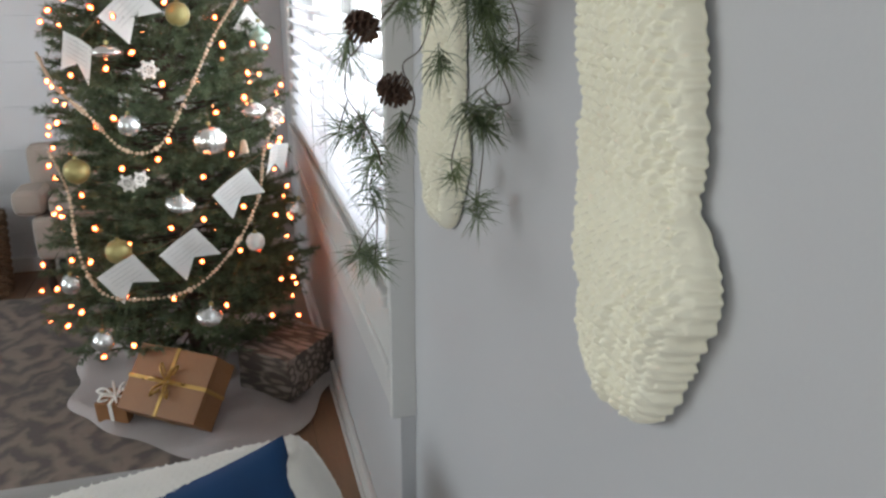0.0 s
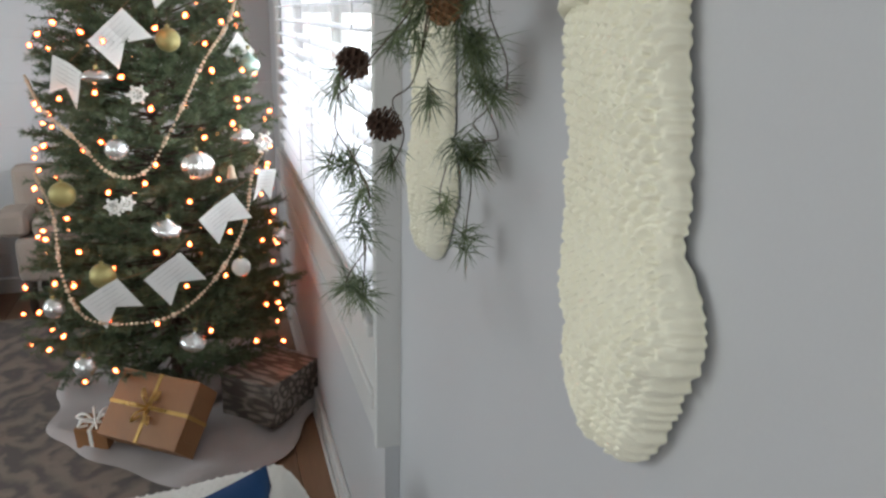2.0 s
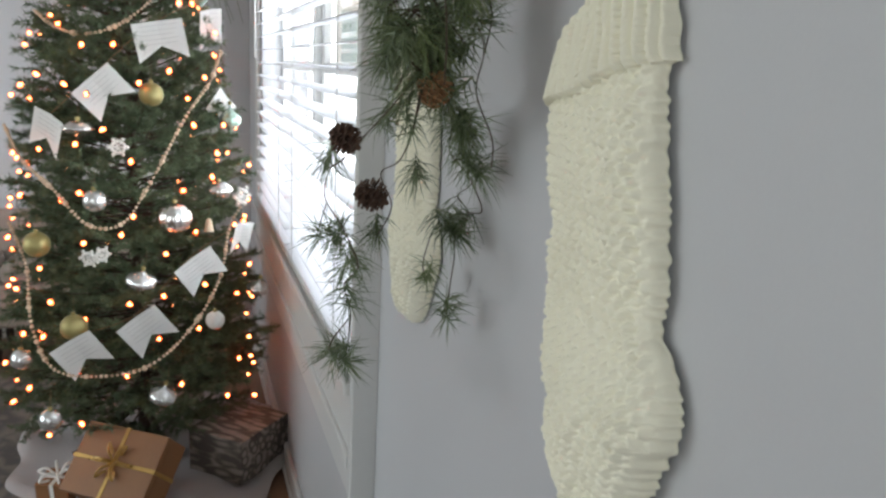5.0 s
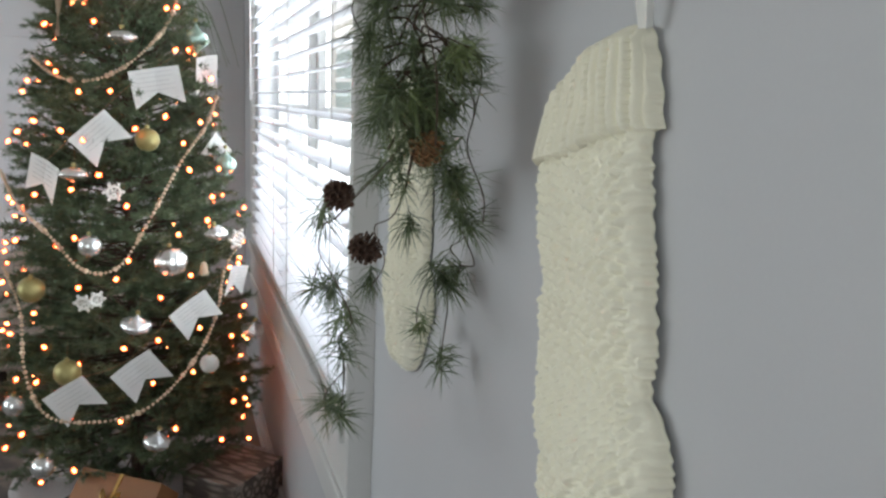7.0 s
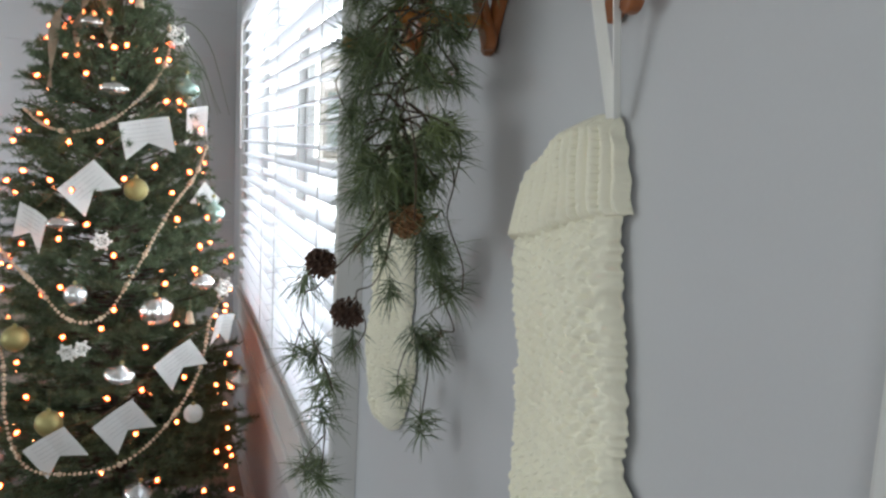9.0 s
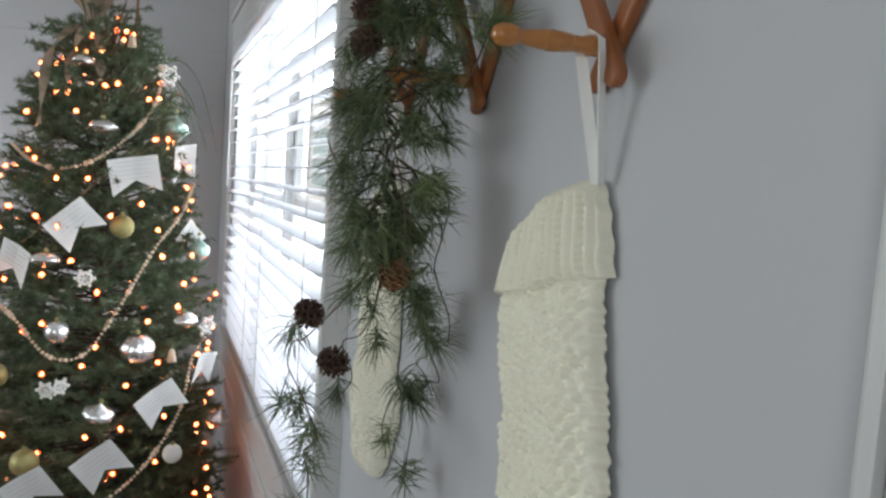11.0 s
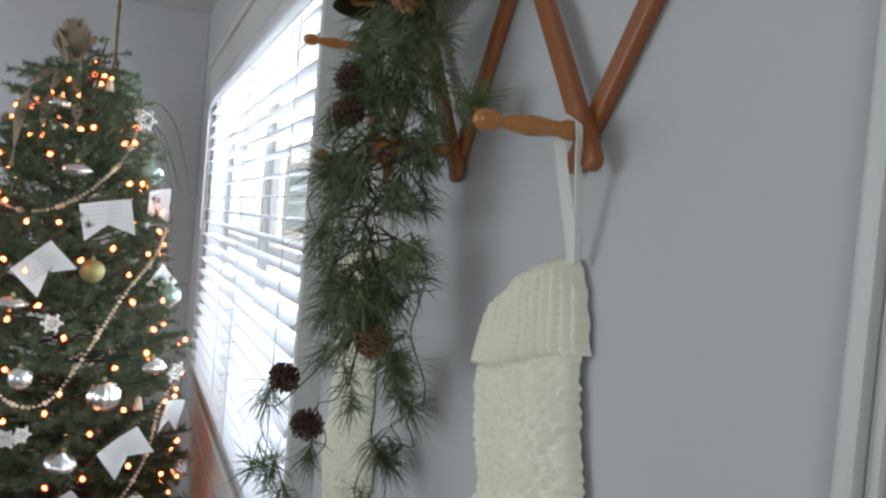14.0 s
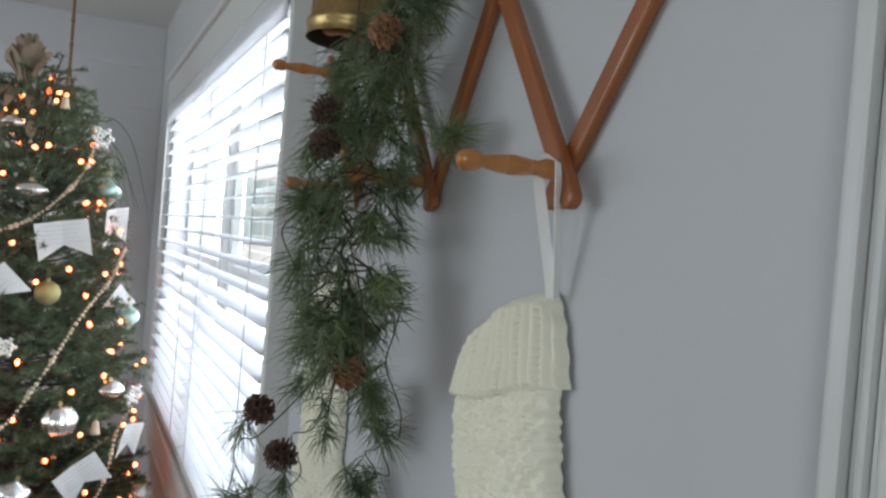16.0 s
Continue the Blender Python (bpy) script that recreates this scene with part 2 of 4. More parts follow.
M_LINEN = material("cream_linen", (0.36, 0.30, 0.26), 0.9, vary=0.05, scale=10, fine=500, bump=0.3)
M_DARKWOOD = material("dark_stained_wood", (0.025, 0.015, 0.01), 0.4, vary=0.2, scale=20, fine=90, bump=0.05)
M_WICKER = material("brown_wicker", (0.13, 0.08, 0.045), 0.7, vary=0.3, scale=25, fine=150, bump=0.5, dist=0.004, island=0.3)
M_SLAT = thin_white("white_blind_slat", (0.88, 0.88, 0.90), 0.46)
M_PANE = glass("window_glass")
M_SIDING = material("pale_house_siding", (0.84, 0.84, 0.83), 0.7, vary=0.04, scale=2)
M_DARKPANE = material("blue_grey_far_pane", (0.36, 0.46, 0.47), 0.15, vary=0.2, scale=2)
M_LAWN = material("winter_lawn", (0.16, 0.17, 0.08), 0.9, vary=0.2, scale=2, fine=30, bump=0.3)
M_ROOF = material("grey_shingle", (0.14, 0.13, 0.13), 0.9, vary=0.2, scale=3)


def pattern_material(name, light, dark, scale, rough, kind):
    """Printed paper or woven pattern: dark figures on a light ground."""
    m = material(name, light, rough, vary=0.1, scale=6, fine=200, bump=0.25, dist=0.002)
    nt = m.node_tree
    N, L = nt.nodes.new, nt.links.new
    b = nt.nodes["Principled BSDF"]
    base = b.inputs["Base Color"].links[0].from_socket
    tc, mp, vo, no = N("ShaderNodeTexCoord"), N("ShaderNodeMapping"), N("ShaderNodeTexVoronoi"), N("ShaderNodeTexNoise")
    L(tc.outputs["Object"], mp.inputs[0])
    mp.inputs["Scale"].default_value = scale
    if kind == "woven":
        vo.feature, vo.distance = "F1", "MANHATTAN"
        vo.inputs["Scale"].default_value, vo.inputs["Randomness"].default_value = 1.0, 0.85
        wob, wad = N("ShaderNodeTexNoise"), N("ShaderNodeVectorMath")
        wob.inputs["Scale"].default_value, wob.inputs["Detail"].default_value = 9.0, 4.0
        L(tc.outputs["Object"], wob.inputs["Vector"])
        wad.operation = "MULTIPLY_ADD"
        wad.inputs[1].default_value = (0.5, 0.5, 0.0)
        L(wob.outputs["Color"], wad.inputs[0])
        L(mp.outputs[0], wad.inputs[2])
        L(wad.outputs[0], vo.inputs["Vector"])
        wv = N("ShaderNodeMath")
        wv.operation = "SINE"
        mu = N("ShaderNodeMath")
        mu.operation = "MULTIPLY"
        mu.inputs[1].default_value = 17.0
        L(vo.outputs["Distance"], mu.inputs[0])
        L(mu.outputs[0], wv.inputs[0])
        src = wv.outputs[0]
    else:
        vo.feature = "F1"
        vo.inputs["Scale"].default_value, vo.inputs["Randomness"].default_value = 1.0, 0.9
        L(mp.outputs[0], vo.inputs["Vector"])
        wv = N("ShaderNodeMath")
        wv.operation = "SINE"
        mu = N("ShaderNodeMath")
        mu.operation = "MULTIPLY"
        mu.inputs[1].default_value = 9.0
        L(vo.outputs["Distance"], mu.inputs[0])
        L(mu.outputs[0], wv.inputs[0])
        src = wv.outputs[0]
    no.inputs["Scale"].default_value = 18.0
    L(tc.outputs["Object"], no.inputs["Vector"])
    ad = N("ShaderNodeMath")
    ad.operation = "MULTIPLY_ADD"
    L(no.outputs[0], ad.inputs[0])
    ad.inputs[1].default_value = 3.6
    no.inputs["Detail"].default_value = 6.0
    L(src, ad.inputs[2])
    rp = N("ShaderNodeMapRange")
    rp.inputs[1].default_value, rp.inputs[2].default_value = 1.0, 2.8
    L(ad.outputs[0], rp.inputs[0])
    mx = N("ShaderNodeMix")
    mx.data_type = "RGBA"
    L(rp.outputs[0], mx.inputs[0])
    L(base, mx.inputs[6])
    mx.inputs[7].default_value = (*dark, 1)
    L(mx.outputs[2], b.inputs["Base Color"])
    return m


M_RUG = pattern_material("patterned_wool_rug", (0.20, 0.165, 0.14), (0.105, 0.094, 0.088), (3.4, 2.4, 1), 0.95, "woven")
M_PRINT = pattern_material("printed_grey_paper", (0.10, 0.082, 0.07), (0.36, 0.31, 0.27), (10, 34, 34), 0.6, "print")

# ---- the room ----
CEIL, FAR, NEAR, WEST, STEP = 2.39, 3.95, -2.2, -4.2, 1.387


def structure(ob, label, category):
    return tagged(ob, label, category, kind="structure")


def wall_with_hole(name, axis, at, thick, a0, a1, h0, h1, hole, mat):
    """An upright wall with one opening through it; axis names the way that it faces."""
    bm = bmesh.new()
    u0, u1, z0, z1 = hole
    for s0, s1, t0, t1 in ((a0, u0, h0, h1), (u1, a1, h0, h1), (u0, u1, h0, z0), (u0, u1, z1, h1)):
        if s1 - s0 < 1e-6 or t1 - t0 < 1e-6:
            continue
        r = bmesh.ops.create_cube(bm, size=1)["verts"]
        for v in r:
            a, d, z = (s0 + s1) / 2 + v.co.y * (s1 - s0), at + thick / 2 + v.co.x * thick, (t0 + t1) / 2 + v.co.z * (t1 - t0)
            v.co = Vector((d, a, z)) if axis == "x" else Vector((a, d, z))
    return part(name, bm, mat)


floor = structure(part("floor", box(WEST - 0.2, 0.3, NEAR - 0.2, FAR + 0.2, -0.12, -0.012), M_FLOOR), "brown wooden floor under a patterned rug", "floor")
for i in range(30):
    x1 = 0.0 - i * 0.14
    part("plank", box(x1 - 0.138, x1, NEAR, FAR, -0.011, 0.0, 0.0015), M_FLOOR, floor)
structure(part("ceiling", box(WEST - 0.2, 0.3, NEAR - 0.2, FAR + 0.2, CEIL, CEIL + 0.12), M_CEIL), "plain off-white painted ceiling", "ceiling")
structure(part("wall_east", box(0, 0.18, NEAR, STEP, 0, CEIL), M_WALL), "smooth light grey painted wall with a peg rack", "wall")
WIN = (1.45, 3.30, 0.78, 1.91)
structure(wall_with_hole("wall_east_window", "x", -0.03, 0.21, STEP, FAR, 0, CEIL, WIN, M_WALL), "grey painted wall around a wide window", "wall")
structure(wall_with_hole("wall_west", "x", WEST, 0.12, NEAR, FAR, 0, CEIL, (1.0, 3.1, 0.75, 2.15), M_WALL), "grey painted wall with a window opening", "wall")
structure(wall_with_hole("wall_south", "y", NEAR, 0.12, WEST, 0.18, 0, CEIL, (-2.95, -1.45, 0.75, 2.15), M_WALL), "grey painted wall with a window opening", "wall")
north = structure(part("wall_north", box(WEST, 0.18, FAR + 0.012, FAR + 0.15, 0, CEIL), M_WALL2), "grey painted shiplap wall", "wall")
for i in range(12):
    z0 = CEIL - (i + 1) * 0.2
    part("board", box(WEST, -0.032, FAR, FAR + 0.011, max(0.0, z0) + 0.0004, z0 + 0.1996, 0.0007), M_WALL2, north)

# baseboards
base = structure(thing("baseboard", (0, 0, 0), "white moulded baseboard along the wall", "baseboard"), "", "")
part("board", box(-0.045, -0.03, STEP, FAR, 0.0, 0.075, 0.003), M_TRIM, base)
part("shoe_moulding", box(-0.056, -0.045, STEP, FAR, 0.0, 0.018, 0.005, 2), M_TRIM, base)
part("board", box(-0.015, 0.0, NEAR, 0.20, 0.0, 0.075, 0.003), M_TRIM, base)
part("board", box(-0.015, 0.0, 0.302, STEP, 0.0, 0.075, 0.003), M_TRIM, base)
part("board", box(WEST + 0.12, -0.045, FAR - 0.015, FAR, 0.0, 0.075, 0.003), M_TRIM, base)

# moulded upright casing beside the stocking
casing = structure(thing("door_casing", (0, 0, 0), "white moulded upright door casing", "trim"), "", "")
for y0, y1, d in ((0.288, 0.301, 0.020), (0.282, 0.288, 0.013), (0.276, 0.282, 0.018), (0.272, 0.276, 0.013), (0.192, 0.272, 0.016)):
    part("moulding", box(-d, 0.0, y0, y1 - 0.0005, 0.0, 2.1, 0.003, 2), M_TRIM, casing)
door = structure(part("door_1", box(-0.008, 0.0, -0.62, 0.19, 0.01, 2.08, 0.003), M_TRIM), "white painted door, closed", "door")
for k, (z0, z1) in enumerate(((0.2, 0.9), (1.05, 1.95))):
    part("panel", box(-0.016, -0.008, -0.52, 0.09, z0, z1, 0.006, 2), M_TRIM, door)

# ---- the window ----
win = structure(thing("window_1", (0, 0, 0), "wide double window with white casing and sill", "window"), "", "")
part("end_board", box(-0.05, 0.02, STEP - 0.004, STEP + 0.016, 0.488, 2.06, 0.003), M_TRIM, win)
part("head_casing", box(-0.048, -0.03, STEP + 0.017, 3.46, 1.945, 2.055, 0.004), M_TRIM, win)
part("head_cap", box(-0.06, -0.03, STEP + 0.017, 3.48, 2.055, 2.075, 0.004), M_TRIM, win)
part("side_casing", box(-0.048, -0.03, 3.345, 3.45, 0.60, 1.944, 0.004), M_TRIM, win)
part("sill", box(-0.062, 0.03, STEP + 0.017, 3.47, 0.722, 0.75, 0.006, 2), M_TRIM, win)
part("apron", box(-0.046, -0.03, STEP + 0.017, 3.45, 0.60, 0.722, 0.003), M_TRIM, win)
part("apron_bead", box(-0.054, -0.03, STEP + 0.017, 3.45, 0.565, 0.60, 0.006, 2), M_TRIM, win)
part("apron_foot", box(-0.044, -0.03, STEP + 0.017, 3.45, 0.492, 0.565, 0.004), M_TRIM, win)
for y0, y1 in ((1.45, 2.35), (2.40, 3.30)):
    fr = part("sash", box(0.05, 0.075, y0, y0 + 0.028, 0.78, 1.91, 0.003), M_TRIM, win)
    part("rail", box(0.05, 0.075, y1 - 0.028, y1, 0.78, 1.91, 0.003), M_TRIM, fr)
    for z0 in (0.78, 1.32, 1.87):
        part("rail", box(0.052, 0.077, y0 + 0.029, y1 - 0.029, z0, z0 + 0.034, 0.003), M_TRIM, fr)
    pane = part("pane", box(0.069, 0.071, y0 + 0.041, y1 - 0.041, 0.821, 1.869), M_PANE, win)
    pane.visible_shadow = False
part("mullion", box(0.03, 0.08, 2.355, 2.395, 0.78, 1.91, 0.003), M_TRIM, win)


def slat_mesh(length):
    vs, fs = [], []
    n = 5
    for side in (0, 1):
        for i in range(n):
            u = i / (n - 1) - 0.5
            for y in (0, length):
                vs.append((u * 0.05, y, 0.0016 * (1 - 4 * u * u) + (0.0028 if side else 0)))
    for i in range(n - 1):
        a = 2 * i
        fs.append((a, a + 1, a + 3, a + 2))
        b = a + 2 * n
        fs.append((b, b + 2, b + 3, b + 1))
    m = 2 * n
    fs += [(0, 0 + m, 1 + m, 1), (m - 2, m - 1, 2 * m - 1, 2 * m - 2)]
    for y in (0, 1):
        for i in range(n - 1):
            a = 2 * i + y
            fs.append((a, a + 2, a + 2 + m, a + m) if y == 0 else (a, a + m, a + 2 + m, a + 2))
    me = bpy.data.meshes.new("slat")
    me.from_pydata(vs, [], fs)
    me.materials.append(M_SLAT)
    return me


def window_blind(y0, y1):
    t = thing("window_blind", (-0.028, y0, 0.76), "white slatted blind with its slats half open, hung over the window", "window blind", "blinds of the window")
    me = slat_mesh(y1 - y0)
    top = 1.93
    part("valance", box(-0.03, -0.024, 0.0, y1 - y0, top - 0.835, top - 0.76, 0.002), M_SLAT, t)
    part("headrail", box(-0.022, 0.026, 0.004, y1 - y0 - 0.004, top - 0.81, top - 0.765, 0.003), M_TRIM, t)
    k = 0
    z = 1.835
    while z > 0.79:
        s = new("slat", me)
        s.parent = t
        s.matrix_local = pose(0, 0, z - 0.76 + random.uniform(-0.001, 0.001), 0, -7 + random.uniform(-1.5, 1.5), 0)
        z -= 0.0495
        k += 1
    part("bottom_rail", box(-0.024, 0.024, 0.0, y1 - y0, 0.004, 0.02, 0.004), M_TRIM, t)
    for f in (0.16, 0.84):
        for dx in (-0.026, 0.026):
            part("ladder_cord", box(dx - 0.001, dx + 0.001, f * (y1 - y0) - 0.002, f * (y1 - y0) + 0.002, 0.02, top - 0.81), M_TRIM, t)
    return t


window_blind(1.408, 2.372)
b2 = window_blind(2.384, 3.338)
wand = Gather()
wand.add(tube([Vector((-0.036, 0.86, 1.09)), Vector((-0.036, 0.86, 0.6))], 0.004, 6))
wand.make("tilt_wand", M_TRIM, b2)

# ---- outdoors ----
structure(part("ground", box(-400, 400, -400, 400, -0.9, -0.6), M_LAWN), "pale winter lawn", "ground")
house = thing("neighbour_house", (7.5, 19, -0.6), "pale sided two-storey house across the lawn", "house")
hw = part("wall", box(-7, 7, 0, 6, 0, 6.5), M_SIDING, house)
bm = bmesh.new()
for x in (-7.4, 7.4):
    for y, z in ((-0.4, 6.4), (6.4, 6.4), (3, 9)):
        bm.verts.new((x, y, z))
bm.verts.ensure_lookup_table()
for f in ((0, 1, 2), (5, 4, 3), (0, 3, 4, 1), (1, 4, 5, 2), (2, 5, 3, 0)):
    bm.faces.new([bm.verts[i] for i in f])
part("roof", bm, M_ROOF, house)
for xx in (-5.6, -3.6, -1.6, 0.4, 2.4, 4.4):
    for zz in (1.75, 4.4):
        w = part("window", box(xx - 0.62, xx + 0.62, -0.06, 0.0, zz - 0.1, zz + 1.6, 0.01), M_TRIM, house)
        for ix in (0, 1):
            for iz in (0, 1):
                part("pane", box(xx - 0.55 + ix * 0.58, xx - 0.03 + ix * 0.58, -0.075, -0.055, zz + iz * 0.78, zz + 0.7 + iz * 0.78), M_DARKPANE, w)

# ---- the peg rack ----
rack = thing("peg_rack", (0, 0.8, 1.55), "honey oak accordion peg rack screwed to the wall", "peg rack")
BOT, TOPZ = 1.539, 1.726
LOW, HIGH = (0.551, 0.815, 1.070), (0.433, 0.693, 0.950, 1.205)


def slat(y0, z0, y1, z1, x0, x1):
    """A flat bar with rounded ends that runs past its two pins."""
    d = Vector((0, y1 - y0, z1 - z0))
    ln, d = d.length, d.normalized()
    n = Vector((0, -d.z, d.y))
    half, over, out = 0.0102, 0.026, []
    for end, c in ((1, Vector((0, y1, z1)) + d * over), (-1, Vector((0, y0, z0)) - d * over)):
        for k in range(9):
            a = math.pi * (k / 8 - 0.5)
            out.append(c + d * (end * half * math.cos(a)) - n * (end * half * math.sin(a)) * -1)
    bm = bmesh.new()
    ring = [bm.verts.new((x1, p.y, p.z)) for p in out]
    f = bm.faces.new(ring)
    ex = bmesh.ops.extrude_face_region(bm, geom=[f])
    for v in ex["geom"]:
        if isinstance(v, bmesh.types.BMVert):
            v.co.x = x0
    bmesh.ops.recalc_face_normals(bm, faces=bm.faces[:])
    flat = [e for e in bm.edges if len(e.link_faces) == 2 and abs(abs(e.link_faces[0].normal.x) - abs(e.link_faces[1].normal.x)) > 0.5]
    bmesh.ops.bevel(bm, geom=flat, offset=0.0042, segments=3, affect="EDGES", profile=0.55)
    for v in bm.verts:
        v.co -= Vector((0, 0.8, 1.55))
    return part("slat", bm, M_OAK, rack)


for a, b in ((0.552, 0.677), (0.815, 0.945), (1.080, 1.210)):
    slat(a, BOT, b, TOPZ, -0.0135, -0.0255)
for a, b in ((0.566, 0.432), (0.819, 0.714), (1.088, 0.962)):
    slat(a, BOT, b, TOPZ, -0.001, -0.0125)
peg_profile = [(0.0095, 0.0), (0.0115, 0.002), (0.0118, 0.012), (0.0100, 0.016), (0.0088, 0.020), (0.0096, 0.027), (0.0116, 0.036), (0.0122, 0.044), (0.0112, 0.053), (0.0090, 0.062), (0.0076, 0.068), (0.0078, 0.071), (0.0112, 0.0735), (0.0128, 0.079), (0.0124, 0.085), (0.0098, 0.0895), (0.005, 0.092), (0.001, 0.0925)]
pv, pf = lathe([(r * 0.68, h) for r, h in peg_profile], 20)
peg_me = None
for y, z in [(y, BOT) for y in LOW] + [(y, TOPZ) for y in HIGH]:
    if peg_me is None:
        ob = mesh_object("peg", pv, pf, M_PEG, rack, "turned golden oak peg", True)
        peg_me = ob.data
    else:
        ob = new("peg", peg_me)
        ob.parent = rack
        ob["label"] = "turned golden oak peg"
    ob.matrix_local = pose(-0.0255, y - 0.8, z - 1.55, 0, -91, 0)

# ---- the stockings ----
LEFT = ((1.40, 0.706), (1.306, 0.705), (1.274, 0.703), (1.239, 0.689), (1.208, 0.686), (1.179, 0.693), (1.148, 0.685), (1.12, 0.671), (1.085, 0.662), (1.068, 0.649), (1.03, 0.660), (1.0, 0.652), (0.980, 0.630), (0.971, 0.610), (0.966, 0.580))
RIGHT = ((1.40, 0.549), (1.348, 0.547), (1.291, 0.535), (1.25, 0.526), (1.209, 0.518), (1.19, 0.515), (1.175, 0.520), (1.160, 0.514), (1.148, 0.500), (1.129, 0.489), (1.104, 0.480), (1.085, 0.486), (1.062, 0.497), (1.042, 0.503), (1.014, 0.515), (0.985, 0.537), (0.972, 0.556), (0.966, 0.580))


def edge_line(line, z):
    """The outline's edge at the heights z, with its corners rounded."""
    fine = np.linspace(0.92, 1.45, 1061)
    y = np.interp(fine, [p[0] for p in line[::-1]], [p[1] for p in line[::-1]])
    k = np.exp(-np.linspace(-2.0, 2.0, 11) ** 2)
    y = np.convolve(np.pad(y, 5, mode="edge"), k / k.sum(), mode="valid")
    return np.interp(z, fine, y)


def soft_noise(a, b, seed, n=7):
    """Smooth wobble over a field, as a sum of a few waves."""
    r = np.random.RandomState(seed)
    out = np.zeros_like(a)
    for _ in range(n):
        kx, ky, p = r.normal(0, 1, 2).tolist() + [r.uniform(0, 6.28)]
        out += np.sin(a * kx + b * ky + p)
    return out / n ** 0.5


def stitch(s, h, w=0.0126, t=0.0092):
    """Relief of a chunky seed-stitch knit: short upright loops, each course set off by half a loop."""
    h = h + 0.0010 * soft_noise(s * 130, h * 130, 3)
    s = s + 0.0010 * soft_noise(s * 120, h * 120, 4)
    row = np.floor(h / t)
    fz = h / t - row
    fs = s / w + 0.5 * np.mod(row, 2)
    cell = np.floor(fs)
    fs = fs - cell
    rnd = np.sin(cell * 127.1 + row * 311.7) * 43758.5453
    rnd = rnd - np.floor(rnd)
    mid = 0.5 + (rnd - 0.5) * 0.22 + (fz - 0.5) * (0.5 - rnd) * 0.35
    bar = np.exp(-(np.abs(fs - mid) / 0.27) ** 3) * (1 - 0.8 * np.abs(2 * fz - 1) ** 3.5)
    purl = 0.30 * (0.5 + 0.5 * np.cos(2 * np.pi * (2 * fz + 0.25 * np.sin(2 * np.pi * fs)))) * (1 - bar)
    gap = np.exp(-((fs - np.round(fs)) / 0.10) ** 2 - ((fz - np.round(fz)) / 0.14) ** 2) * (rnd > 0.70)
    return bar * (0.75 + 0.45 * rnd) + purl - 0.9 * gap


def cushion_mesh(X, Y, Z, back):
    """A front sheet given as fields of rows and columns, closed by a flat back against the wall."""
    rows, cols = X.shape
    front = np.stack([X, Y, Z], -1).reshape(-1, 3)
    rear = front.copy()
    rear[:, 0] = np.maximum(rear[:, 0], back)
    vs = np.concatenate([front, rear])
    n = rows * cols
    fs = []
    for r in range(rows - 1):
        o = r * cols
        for c in range(cols - 1):
            fs.append((o + c, o + c + 1, o + cols + c + 1, o + cols + c))
    ring = [c for c in range(cols)] + [r * cols + cols - 1 for r in range(1, rows)] + [(rows - 1) * cols + c for c in range(cols - 2, -1, -1)] + [r * cols for r in range(rows - 2, 0, -1)]
    for a, c in zip(ring, ring[1:] + ring[:1]):
        fs.append((a, n + a, n + c, c))
    fs.append(tuple(n + a for a in ring))
    used = sorted({q for f in fs for q in f})
    new_id = {q: k for k, q in enumerate(used)}
    return vs[used].tolist(), [tuple(new_id[q] for q in f) for f in fs]


def stocking_leg():
    """The knitted leg and foot, lying along the wall and narrowing to a rounded toe."""
    rows, cols = 440, 240
    u = np.linspace(-1, 1, cols)[None, :]
    f = np.linspace(0, 1, rows)[:, None]
    z_bot = 0.967
    z_top = 1.378 - 0.024 * (u + 1)
    Z = z_top + (z_bot - z_top) * (1 - (1 - f) ** 1.25)
    L, R = edge_line(LEFT, Z), edge_line(RIGHT, Z)
    Y = (L + R) / 2 + u * (L - R) / 2
    end = np.clip((Z - z_bot) / 0.03, 0.0, 1) ** 0.5
    crease = 0.007 * np.exp(-(((Y - 0.568) + 0.35 * (Z - 1.06)) / 0.012) ** 2) * np.clip((1.12 - Z) / 0.05, 0, 1)
    thick = (0.023 + 0.004 * np.sin(Z * 31) + 0.010 * np.exp(-((Z - 1.09) / 0.05) ** 2)) * end
    X = -0.010 - thick * (1 - np.abs(u) ** np.where(u < 0, 5.0, 3.0)) ** 0.55
    lean = np.clip((1.10 - Z) / 0.1, 0, 1)
    d = 0.0058 * (stitch(Y + 0.12 * lean * (1.1 - Z), Z + 0.12 * lean * (Y - 0.56)) - 0.4) + 0.0022 * soft_noise(Y * 55, Z * 55, 8) + crease * end
    seam = np.exp(-((u + 0.80) / 0.035) ** 2) * np.clip(np.sin(2 * np.pi * Z / 0.0088), 0, 1) ** 3 * (Z > 1.14)
    fade = np.clip((1 - np.abs(u)) / np.where(u < 0, 0.16 + 0.26 * lean, 0.08), 0.12, 1)
    X = np.minimum(X - (d - 0.006 * seam) * fade, -0.008)
    Y = Y + np.sign(u) * np.abs(u) ** 10 * end * (0.0016 * np.sin(Z * 2 * np.pi / 0.0115 + 2 * np.sin(Z * 90)) + 0.0014 * np.sin(Z * 190 + 3 * np.sin(Z * 47)))
    return cushion_mesh(X[:, ::-1], Y[:, ::-1], Z[:, ::-1], -0.006)


